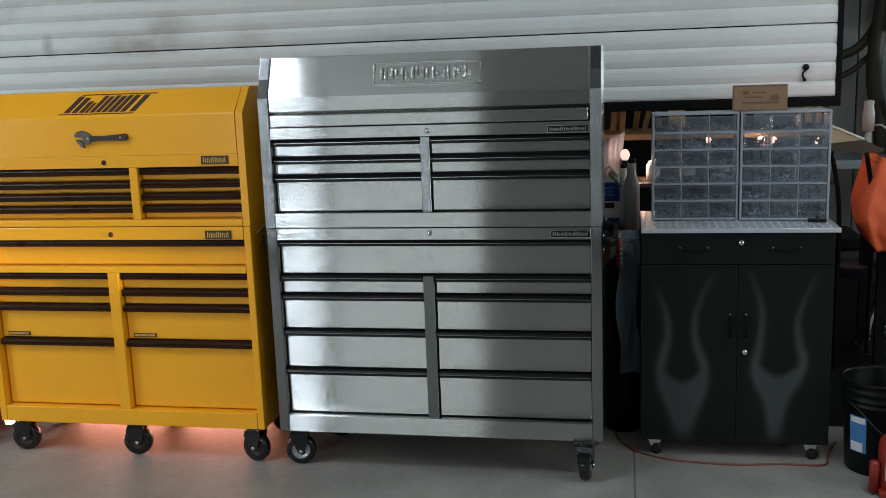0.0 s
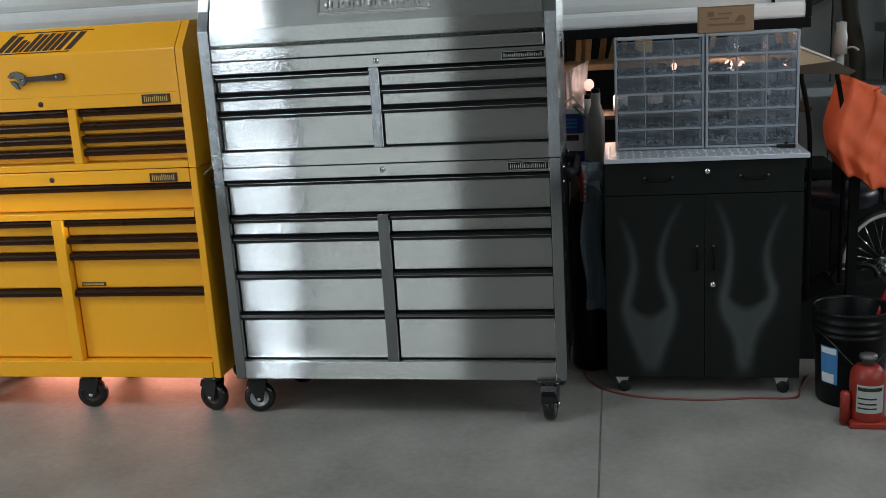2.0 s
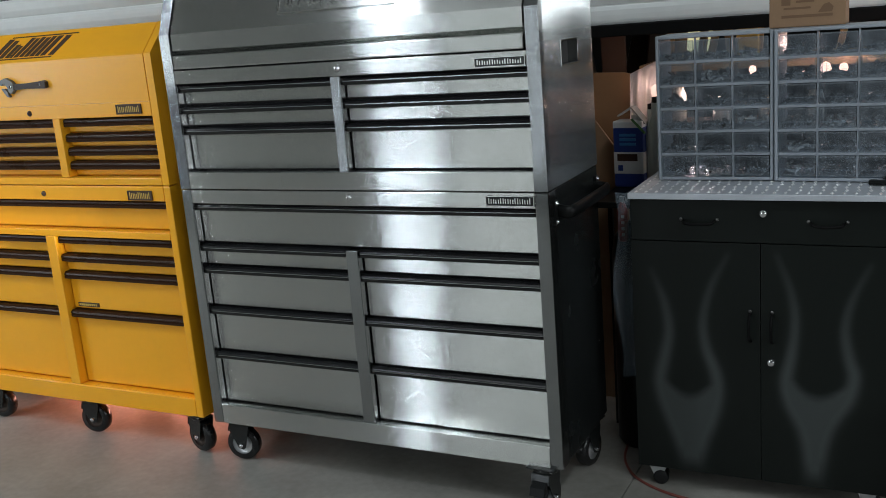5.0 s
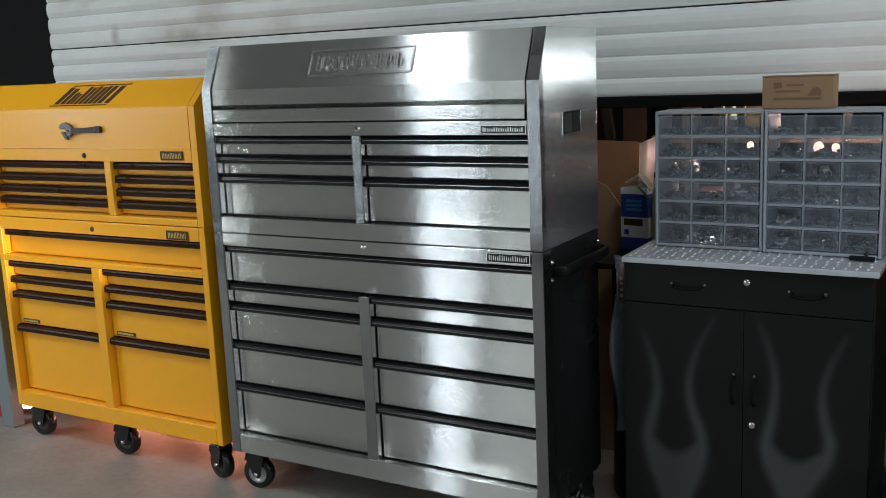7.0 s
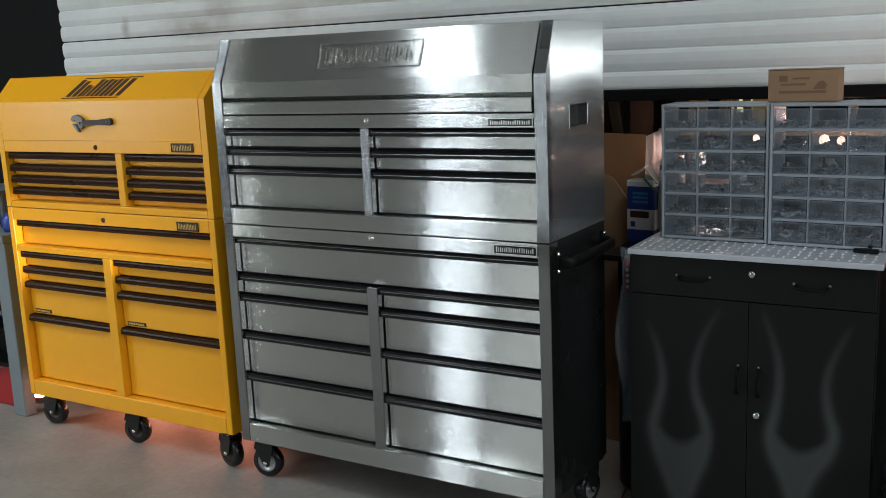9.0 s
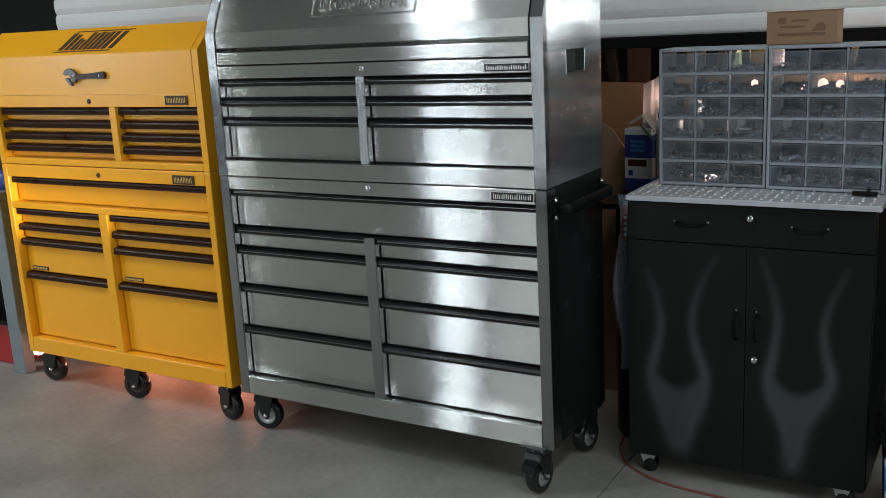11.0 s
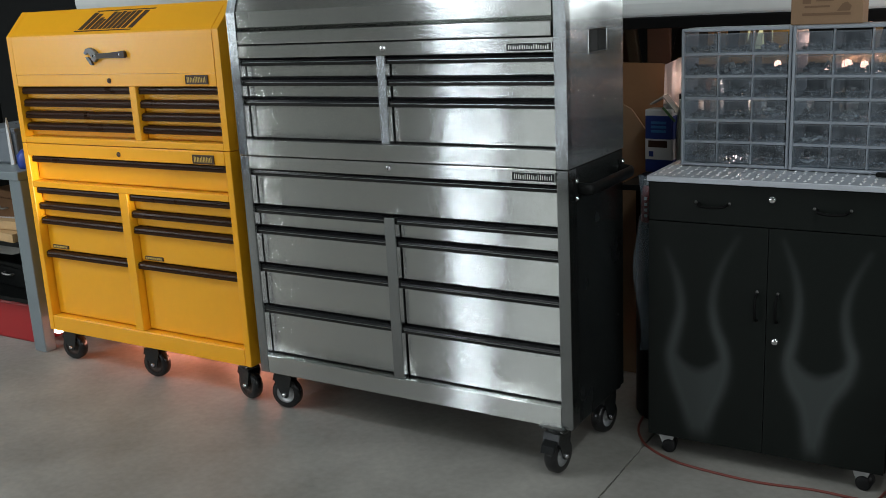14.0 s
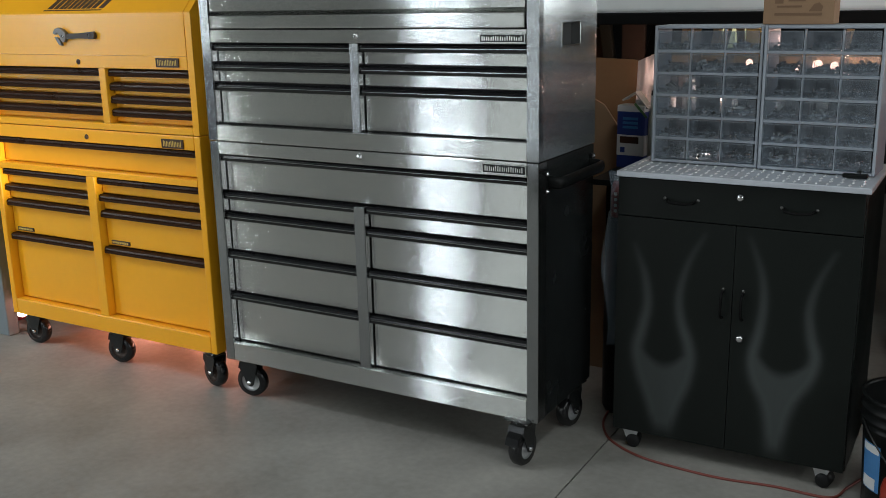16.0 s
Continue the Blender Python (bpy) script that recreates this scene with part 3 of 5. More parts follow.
for z in (0.955, 0.925):
    bm = bmesh.new()
    lathe(bm, [(0.0, 0.004), (0.006, 0.003), (0.006, -0.003)], (W, 0.13, z), "x", 10)
    part("bolt", bm, BROWN_INK, yel_cab)
# small emissive block under the front left corner
spot = part("corner_glow", box(-0.612, -0.575, 0.012, 0.04, 0.132, 0.154, bevel=0.006), SPOT, yel_cab, "small glowing block under the corner")
part("latch_bar", tube(bmesh.new(), [(W + 0.002, 0.06, 0.985), (W + 0.012, 0.10, 1.0), (W + 0.012, 0.15, 1.015)], 0.004), ZINC, yel_cab)

yel_top = thing("tool_chest", "yellow enamelled lidded tool chest standing on the yellow cabinet", "tool chest", pose(YX, YY, 1.0225))
Z = 1.0225
for s in (-1, 1):
    bm = bmesh.new()
    prism(bm, [(0.002, 1.0235), (D, 1.0235), (D, 1.577), (0.098, 1.577), (0.002, 1.476)], *sorted((s * (IN + 0.002), s * W)))
    part("side_panel", lowered(bm), YELLOW, yel_top)
part("carcass", lowered(box(-IN, IN, 0.064, D - 0.003, 1.0235, 1.30)), YELLOW, yel_top)
part("bottom_rail", lowered(box(-IN, IN, 0.001, 0.05, 1.0235, 1.050, bevel=0.002)), YELLOW, yel_top)
part("top_rail", lowered(box(-IN, IN, 0.001, 0.05, 1.266, 1.3155, bevel=0.002)), YELLOW, yel_top)
part("divider", lowered(box(0.107, 0.143, 0.002, 0.05, 1.050, 1.266, bevel=0.003)), YELLOW, yel_top)
bm = bmesh.new()
prism(bm, [(0.002, 1.3162), (0.002, 1.474), (0.006, 1.480), (0.096, 1.574), (0.102, 1.5765), (0.45, 1.5765), (0.45, 1.3162)], -IN - 0.001, IN - 0.002)
ylid = part("lid", lowered(bm), YELLOW, yel_top, "yellow lid with a sloping front")
for x0, x1 in ((-IN, 0.107), (0.143, IN)):
    for zt, zb in ((1.2645, 1.2095), (1.2095, 1.159), (1.159, 1.108), (1.108, 1.051)):
        drawer(yel_top, x0, x1, zt - Z, zb - Z, 0.031, 0.038, 0.014, YELLOW, BROWN_RAIL)
lock(yel_top, 0.001, 0.001, 1.289 - Z, BROWN_INK)
badge(yel_top, 0.430, 0.544, 0.001, 1.275 - Z, 1.309 - Z, BROWN_INK, BROWN_INK, BADGE_GOLD, 6)
# printed emblem on the slope: two thin lines and slanting plain bars between them
on_slope = pose(0, 0.006, 1.480 - Z, -math.degrees(math.atan2(0.090, 0.094)), 0, 0)
SX0, SX1, LEAN = -0.176, 0.165, 0.055


def slanted(x0, x1, z0, z1):
    bm = bmesh.new()
    sh = lambda z: LEAN * (z - 0.010) / 0.105
    return prism(bm, [(x0 + sh(z0), z0), (x1 + sh(z0), z0), (x1 + sh(z1), z1), (x0 + sh(z1), z1)], -0.0012, 0.0004, "y")


part("print_line", slanted(SX0 - 0.01, SX1 - 0.02, 0.008, 0.0125), BROWN_INK, ylid, "thin dark printed line", on_slope)
part("print_line", slanted(SX0 + 0.01, SX1 + 0.005, 0.112, 0.1165), BROWN_INK, ylid, "thin dark printed line", on_slope)
for x0, x1, h in ((-0.172, -0.146, 0.088), (-0.137, -0.113, 0.080), (-0.104, -0.083, 0.060), (-0.078, -0.064, 0.052), (-0.056, -0.036, 0.088), (-0.029, -0.010, 0.084), (-0.003, 0.017, 0.088),
                  (0.024, 0.046, 0.084), (0.052, 0.072, 0.088), (0.080, 0.104, 0.088), (0.120, 0.146, 0.088)):
    part("print_bar", slanted(x0, x1, 0.0185, 0.0185 + h), BROWN_INK, ylid, "dark printed bar", on_slope)

# adjustable wrench held on the yellow lid
wrench = thing("adjustable_wrench", "worn dark steel adjustable wrench held against the yellow lid", "wrench", pose(-1.353, 0.0355, 1.390, 0, -1.5, 0))
poly = [(-0.050, 0.010), (0.02, 0.009), (0.08, 0.012), (0.108, 0.014), (0.117, 0.008), (0.117, -0.010), (0.108, -0.015), (0.08, -0.013), (0.02, -0.010), (-0.050, -0.012)]
part("shank", prism(bmesh.new(), poly, -0.014, 0.0, "y"), mat("worn_dark_steel", (0.03, 0.018, 0.012), 0.45, 0.1, 0.3, 40), wrench)
head = [(-0.045, 0.014), (-0.060, 0.026), (-0.082, 0.034), (-0.102, 0.030), (-0.116, 0.014), (-0.106, 0.008), (-0.090, 0.014), (-0.078, 0.002), (-0.074, -0.016),
        (-0.060, -0.024), (-0.046, -0.012)]
GREY_FORGED = mat("forged_steel", (0.12, 0.12, 0.115), 0.38, 0.5, 0.25, 40)
part("jaw", prism(bmesh.new(), head, -0.016, -0.001, "y"), GREY_FORGED, wrench)
part("sliding_jaw", prism(bmesh.new(), [(-0.112, -0.002), (-0.096, -0.004), (-0.084, -0.014), (-0.076, -0.036), (-0.088, -0.034), (-0.100, -0.020)], -0.013, -0.002, "y"), GREY_FORGED, wrench)
bm = bmesh.new()
lathe(bm, [(0.0, -0.018), (0.006, -0.018), (0.007, -0.012)], (-0.058, 0, 0.0), "y", 16)
part("pivot", bm, CHROME, wrench)
bm = bmesh.new()
lathe(bm, [(0.0, -0.016), (0.005, -0.016), (0.006, -0.012)], (0.088, 0, 0.0), "y", 16)
part("hang_hole", bm, CHROME, wrench)


# ---- white ribbed door behind the chests ----
def smudge(material, spots, colour):
    """Brown hand dirt rubbed into a painted surface round given spots (x, z, half width, half height, strength)."""
    n, l = material.node_tree.nodes, material.node_tree.links
    b = n["Principled BSDF"]
    src = b.inputs["Base Color"].links[0].from_socket
    co, no = n.new("ShaderNodeTexCoord"), n.new("ShaderNodeTexNoise")
    no.inputs["Scale"].default_value, no.inputs["Detail"].default_value = 9, 6
    l.new(co.outputs["Object"], no.inputs["Vector"])
    for x, z, w, h, k in spots:
        mp, gr, mu, rg, mx = n.new("ShaderNodeMapping"), n.new("ShaderNodeTexGradient"), n.new("ShaderNodeMath"), n.new("ShaderNodeMapRange"), n.new("ShaderNodeMix")
        gr.gradient_type = "SPHERICAL"
        mp.inputs["Scale"].default_value = (1 / w, 0.0, 1 / h)
        mp.inputs["Location"].default_value = (-x / w, 0, -z / h)
        mu.operation = "MULTIPLY"
        rg.inputs["From Min"].default_value, rg.inputs["From Max"].default_value, rg.inputs["To Max"].default_value = 0.08, 0.55, k
        mx.data_type = "RGBA"
        mx.inputs["B"].default_value = (*colour, 1)
        l.new(co.outputs["Object"], mp.inputs["Vector"])
        l.new(mp.outputs[0], gr.inputs["Vector"])
        l.new(gr.outputs["Fac"], mu.inputs[0])
        l.new(no.outputs["Fac"], mu.inputs[1])
        l.new(mu.outputs[0], rg.inputs["Value"])
        l.new(rg.outputs["Result"], mx.inputs["Factor"])
        l.new(src, mx.inputs["A"])
        src = mx.outputs["Result"]
    l.new(src, b.inputs["Base Color"])


smudge(WHITE_DOOR, ((-1.62, 1.79, 0.42, 0.09, 0.75), (-1.46, 1.87, 0.20, 0.10, 0.6), (-2.12, 1.80, 0.05, 0.09, 0.8), (-1.05, 1.80, 0.16, 0.10, 0.45), (-2.35, 1.98, 0.35, 0.10, 0.4)), (0.30, 0.28, 0.235))
door = thing("raised_door", "white ribbed overhead door with black edge seals, partly raised", "overhead door", pose(0, 0.95, 0))
X0, X1, BOT, PITCH = -2.62, 1.650, 1.425, 0.0815
row, n = BOT, 0
while row < 3.7:
    poly, k = [], 4
    top = row + PITCH * k
    for i in range(k):
        z = row + i * PITCH
        last = i == k - 1
        deep = 0.008 if last else 0.005
        poly += [(0.001, z + 0.003), (-0.004, z + 0.020), (-0.0058, z + 0.028), (-0.0062, z + 0.045), (-0.005, z + 0.062), (-0.001, z + 0.071)]
        poly += [(0.001, z + PITCH - 0.007), (deep, z + PITCH - 0.004), (deep, z + PITCH - 0.001)]
    poly += [(0.04, top - 0.001), (0.04, row + 0.002)]
    poly = [(y, min(max(z, 1.4375), 3.78)) for y, z in poly]
    poly = [p for i, p in enumerate(poly) if p != poly[i - 1]]
    bm = prism(bmesh.new(), poly, X0, X1)
    part("door_section", bm, WHITE_DOOR, door)
    row, n = top + 0.002, n + 1
part("bottom_seal", box(X0, X1 + 0.024, -0.012, 0.05, 1.394, 1.4365, bevel=0.004), SEAL, door, "black rubber bottom seal")
part("edge_trim", box(X1 + 0.001, X1 + 0.024, -0.014, 0.05, 1.4375, 3.78, bevel=0.002), SEAL, door, "black edge trim")
latch = part("latch_plate", box(1.512, 1.533, -0.012, -0.004, 1.520, 1.562, bevel=0.003), WHITE_LABEL, door)
bm = bmesh.new()
lathe(bm, [(0.0, -0.026), (0.010, -0.026), (0.014, -0.020), (0.014, -0.004)], (1.523, 0, 1.566), "y", 18)
part("latch_knob", bm, BLACK_PAINT, latch, "black latch knob")
part("latch_tail", tube(bmesh.new(), smooth_path([(1.521, -0.018, 1.553), (1.510, -0.02, 1.54), (1.511, -0.02, 1.525), (1.519, -0.02, 1.515)]), 0.004), BLACK_PAINT, latch)
part("latch_cup", box(1.511, 1.526, -0.020, -0.005, 1.504, 1.517, bevel=0.004), BLACK_PAINT, latch)

# ---- black cabinet with ghosted flames ----
cab = thing("storage_cabinet", "black two-door storage cabinet with grey airbrushed flames", "cabinet", pose(0, 0.295, 0))
CX0, CX1 = 0.805, 1.550
CAB_BLACK = mat("black_cabinet_paint", (0.0060, 0.0080, 0.0070), 0.40, 0.0, 0.15, 7, bump=0.05, bscale=400, spec=0.22)
part("body", box(CX0, CX1, 0.020, 0.45, 0.066, 0.942, bevel=0.004), CAB_BLACK, cab)
part("drawer", box(CX0 + 0.003, CX1 - 0.003, 0.0, 0.022, 0.8145, 0.940, bevel=0.003), CAB_BLACK, cab, "shallow black drawer")

FLAME_PAINT = bpy.data.materials.new("black_paint_with_airbrush")
FLAME_PAINT.use_nodes = True
t = FLAME_PAINT.node_tree
b = t.nodes["Principled BSDF"]
at = t.nodes.new("ShaderNodeAttribute")
at.attribute_name = "airbrush"
no = t.nodes.new("ShaderNodeTexNoise")
no.inputs["Scale"].default_value = 220
mul = t.nodes.new("ShaderNodeMath")
mul.operation = "MULTIPLY"
ad = t.nodes.new("ShaderNodeMapRange")
ad.inputs["To Min"].default_value, ad.inputs["To Max"].default_value = 0.75, 1.25
mx = t.nodes.new("ShaderNodeMix")
mx.data_type = "RGBA"
mx.inputs["A"].default_value, mx.inputs["B"].default_value = (0.0060, 0.0080, 0.0070, 1), (0.056, 0.064, 0.063, 1)
t.links.new(no.outputs["Fac"], ad.inputs["Value"])
t.links.new(at.outputs["Fac"], mul.inputs[0])
t.links.new(ad.outputs["Result"], mul.inputs[1])
t.links.new(mul.outputs[0], mx.inputs["Factor"])
t.links.new(mx.outputs["Result"], b.inputs["Base Color"])
b.inputs["Roughness"].default_value = 0.40
b.inputs["Specular IOR Level"].default_value = 0.22


def curve_dist(p, line):
    best = (9.0, 0.0)
    for i in range(len(line) - 1):
        a, d = line[i], line[i + 1] - line[i]
        u = max(0.0, min(1.0, (p - a).dot(d) / d.length_squared))
        q = (p - a - u * d).length
        if q < best[0]:
            best = (q, (i + u) / (len(line) - 1))
    return best


def flame_door(x0, x1, left, right, bowl, hinge):
    """A door whose face carries two soft grey strands that run together into a tail."""
    L, R = ([Vector(p) for p in smooth_path([(a, c, 0) for a, c in s], 3)] for s in (left, right))
    z0, z1, nx, nz = 0.070, 0.8125, 56, 116
    bm = bmesh.new()
    lay = bm.verts.layers.float.new("airbrush")
    grid = []
    for j in range(nz + 1):
        line = []
        for i in range(nx + 1):
            p = Vector((x0 + (x1 - x0) * i / nx, z0 + (z1 - z0) * j / nz, 0))
            v = bm.verts.new((p.x, 0, p.y))
            k = 0.0
            for s in (L, R):
                d, u = curve_dist(p, s)
                wide = 0.010 + 0.012 * min(1, u * 1.4)
                k = max(k, math.exp(-(d / wide) ** 2) * (0.15 + 0.65 * min(1, u * 2.2)) * min(1, (1.02 - u) * 8))
            xl = next((q.x for q in reversed(L) if q.y >= p.y), None)
            xr = next((q.x for q in reversed(R) if q.y >= p.y), None)
            if xl is not None and xr is not None and xl < p.x < xr:
                half = max(0.02, (xr - xl) / 2)
                rise = ((p.x - (xl + xr) / 2) / half) ** 2 * 0.075
                inside = max(0.0, min(1.0, (bowl + rise - p.y) / 0.035))
                k = max(k, 0.72 * inside * max(0, min(1, (p.y - 0.075) / 0.05)))
            v[lay] = k
            line.append(v)
        grid.append(line)
    for j in range(nz):
        for i in range(nx):
            bm.faces.new((grid[j][i], grid[j][i + 1], grid[j + 1][i + 1], grid[j + 1][i]))
    edge = [e for e in bm.edges if e.is_boundary]
    ex = bmesh.ops.extrude_edge_only(bm, edges=edge)
    bmesh.ops.translate(bm, verts=[v for v in ex["geom"] if isinstance(v, bmesh.types.BMVert)], vec=(0, 0.019, 0))
    return part("door", bm, FLAME_PAINT, cab, "black door with a soft grey airbrushed flame")


LA = [(0.868, 0.722), (0.888, 0.670), (0.906, 0.616), (0.917, 0.528), (0.899, 0.437), (0.885, 0.364), (0.906, 0.277), (0.945, 0.173), (0.966, 0.080)]
LB = [(1.094, 0.775), (1.046, 0.682), (1.019, 0.572), (1.028, 0.484), (1.053, 0.414), (1.061, 0.352), (1.045, 0.270), (1.010, 0.178), (0.994, 0.080)]
RA = [(1.232, 0.778), (1.268, 0.682), (1.282, 0.594), (1.273, 0.486), (1.257, 0.395), (1.273, 0.325), (1.309, 0.256), (1.327, 0.168), (1.327, 0.080)]
RB = [(1.478, 0.757), (1.434, 0.660), (1.416, 0.569), (1.429, 0.481), (1.443, 0.428), (1.425, 0.355), (1.380, 0.280), (1.354, 0.188), (1.348, 0.080)]
flame_door(CX0 + 0.003, 1.1855, LA, LB, 0.340, -1)
flame_door(1.1875, CX1 - 0.003, RA, RB, 0.372, 1)
for x, z in ((1.195, 0.903), (1.216, 0.455)):
    bm = bmesh.new()
    lathe(bm, [(0.0, -0.012), (0.008, -0.012), (0.011, -0.009), (0.012, -0.002), (0.012, 0.002)], (x, 0, z), "y", 20)
    part("lock", bm, CHROME, cab, "round chrome key lock")


def pull(pts, ends):
    h = part("handle", tube(bmesh.new(), smooth_path(pts), 0.0045), SEAL, cab, "black bow handle with bright screws")
    for x, z in ends:
        bm = bmesh.new()
        lathe(bm, [(0.0, -0.0045), (0.0045, -0.003), (0.005, 0.0)], (x, 0, z), "y", 10)
        part("screw", bm, GREY_FORGED, h)


for x0, x1 in ((0.965, 1.062), (1.320, 1.414)):
    pull([(x0 + 0.004, 0, 0.878), (x0 + 0.012, -0.022, 0.874), ((x0 + x1) / 2, -0.028, 0.872), (x1 - 0.012, -0.022, 0.874), (x1 - 0.004, 0, 0.878)], ((x0 - 0.004, 0.882), (x1 + 0.004, 0.882)))
for x in (1.157, 1.219):
    pull([(x, 0, 0.602), (x, -0.022, 0.592), (x, -0.028, 0.560), (x, -0.022, 0.526), (x, 0, 0.516)], ((x, 0.609),))
for x, y, a in ((0.862, 0.055, 30), (1.485, 0.055, -30), (0.862, 0.40, 10), (1.485, 0.40, 60)):
    c = part("caster", prism(bmesh.new(), [(-0.028, 0.066), (0.028, 0.066), (0.010, 0.020), (-0.010, 0.020)], -0.02, 0.02, "y"), HUB, cab, "small zinc caster", pose(x, y - 0.015, 0, 0, 0, a * 0.3))
    bm = bmesh.new()
    lathe(bm, [(0.0, -0.026), (0.018, -0.026), (0.024, -0.022), (0.024, 0.022), (0.018, 0.026), (0.0, 0.026)], (0.008, 0, 0.024), "y", 22)
    part("wheel", bm, RUBBER, c)

plate = thing("worktop", "aluminium tread-plate worktop on the black cabinet", "worktop", pose(0, 0, 0.9445))
part("sheet", box(0.808, 1.562, 0.272, 0.752, 0.0, 0.018, bevel=0.002), ALU_PLATE, plate)
tread = bmesh.new()
for j in range(11):
    for i in range(24):
        x, y = 0.828 + i * 0.0305 + (0.004 if j % 2 else 0), 0.296 + j * 0.0415
        n0 = [tread.verts.new((x + u, y + v, h)) for u, v, h in ((-0.0058, 0, 0.0178), (0, -0.0165, 0.0178), (0.0058, 0, 0.0178), (0, 0.0165, 0.0178), (0, -0.010, 0.0205), (0, 0.010, 0.0205))]
        for q in ((0, 1, 4), (1, 2, 4), (2, 3, 5), (3, 0, 5), (0, 4, 5), (2, 5, 4)):
            tread.faces.new([n0[k] for k in q])
o = part("tread", tread, ALU_BAR, plate, "raised tread bars")
o["kind"] = "stuff"

# ---- drawer organisers on the cabinet ----
def organiser(x, y, turn, seed):
    """A grey case of six rows of three small clear drawers, each with loose hardware in it."""
    rnd = random.Random(seed)
    w, h, d, t = 0.345, 0.440, 0.155, 0.010
    o = thing("drawer_organiser", "grey plastic organiser with eighteen clear drawers of hardware", "organiser", pose(x, y, 0.9655, 0, 0, turn), "organisers on the cabinet")
    for name, b in (("case_side", (-w / 2, -w / 2 + t, 0, d, 0, h)), ("case_side", (w / 2 - t, w / 2, 0, d, 0, h)), ("case_top", (-w / 2 + t, w / 2 - t, 0, d, h - t, h)),
                    ("case_base", (-w / 2 + t, w / 2 - t, 0, d, 0, t))):
        part(name, box(*b, bevel=0.003), GREY_PLASTIC, o)
    rh, cw = (h - 2 * t) / 6, (w - 2 * t) / 3
    for r in range(1, 6):
        part("shelf", box(-w / 2 + t, w / 2 - t, 0.004, d - 0.002, t + r * rh - 0.005, t + r * rh + 0.0045, bevel=0.0015, seg=1), SHELF_GREY, o)
    for c in (1, 2):
        part("partition", box(-w / 2 + t + c * cw - 0.002, -w / 2 + t + c * cw + 0.002, 0.004, 0.022, t, h - t), GREY_PLASTIC, o)
    front = bmesh.new()
    cube(front, 0.004, cw - 0.004, 0.000, 0.003, 0.005, rh - 0.006, bevel=0.001, seg=1)
    cube(front, 0.004, 0.006, 0.003, d - 0.02, 0.005, rh * 0.8)
    cube(front, cw - 0.006, cw - 0.004, 0.003, d - 0.02, 0.005, rh * 0.8)
    cube(front, 0.004, cw - 0.004, 0.003, d - 0.02, 0.004, 0.006)
    cube(front, 0.004, cw - 0.004, d - 0.022, d - 0.02, 0.005, rh * 0.8)
    front = mesh_of("clear_drawer", front, CLEAR)
    rim = bmesh.new()
    for a in ((0.004, cw - 0.004, rh - 0.010, rh - 0.006), (0.004, cw - 0.004, 0.005, 0.008), (0.004, 0.0065, 0.008, rh - 0.010), (cw - 0.0065, cw - 0.004, 0.008, rh - 0.010)):
        cube(rim, a[0], a[1], -0.0025, 0.0005, a[2], a[3])
    rim = mesh_of("rim", rim, CLEAR_EDGE)
    grip = mesh_of("grip", box(cw * 0.10, cw * 0.90, -0.009, 0.0, rh * 0.33, rh * 0.38, bevel=0.001, seg=1), CLEAR)
    for r in range(6):
        for c in range(3):
            m = pose(-w / 2 + t + c * cw, 0.001, t + r * rh)
            dr = part("clear_drawer", front, None, o, "", m)
            part("grip", grip, None, dr)
            part("rim", rim, None, dr)
            heap = bmesh.new()
            fill = rnd.uniform(0.25, 0.75) if r > 0 else rnd.uniform(0.6, 0.85)
            for _ in range(rnd.randint(20, 34)):
                a, b, z = rnd.uniform(0.012, cw - 0.016), rnd.uniform(0.01, d - 0.035), 0.007 + rnd.uniform(0, fill) * rh * 0.6
                sx, sy, sz = rnd.choice((0.007, 0.010, 0.014, 0.034)) * rnd.uniform(0.7, 1.2), rnd.uniform(0.005, 0.012), rnd.uniform(0.004, 0.010)
                n0 = len(heap.verts)
                cube(heap, -sx / 2, sx / 2, -sy / 2, sy / 2, -sz / 2, sz / 2)
                heap.verts.ensure_lookup_table()
                q = pose(min(max(a, 0.02), cw - 0.02), b, z, rnd.uniform(-40, 40), rnd.uniform(-40, 40), rnd.uniform(0, 180))
                bmesh.ops.transform(heap, matrix=q, verts=heap.verts[n0:])
            part("hardware", heap, rnd.choice((HARDWARE, HARDWARE, HARDWARE, HARDWARE, HARDWARE, HARDWARE, HARDWARE_PALE, HARDWARE_PALE, HARDWARE_PALE)), dr)
    return o


organiser(1.026, 0.470, -0.5, 3)
organiser(1.374, 0.452, -2.5, 8)
solid("stop_block", box(-0.035, 0.035, -0.012, 0.012, 0, 0.012, bevel=0.003), BLACK_PAINT, "small black rubber block on the tread plate", "rubber block", pose(1.497, 0.415, 0.9652, 0, 0, -3))

carton = thing("cardboard_carton", "small printed brown cardboard carton on the organiser", "carton", pose(1.283, 0.522, 1.4062, 0, 0, -2))
part("body", box(-0.104, 0.104, 0, 0.085, 0, 0.097, bevel=0.002), CARDBOARD, carton)
part("lid_flap", box(-0.106, 0.106, -0.002, 0.087, 0.0975, 0.1, bevel=0.001), CARDBOARD, carton)
for a in ((-0.070, 0.070, 0.026, 0.034), (-0.064, 0.010, 0.050, 0.056), (-0.030, 0.020, 0.068, 0.074), (-0.07, -0.045, 0.062, 0.080)):
    part("print_bar", box(a[0], a[1], -0.001, 0.001, a[2], a[3]), CARD_INK, carton)
part("print_picture", prism(bmesh.new(), [(0.030, 0.038), (0.068, 0.038), (0.072, 0.052), (0.060, 0.064), (0.046, 0.060)], -0.001, 0.001, "y"), CARD_INK, carton)

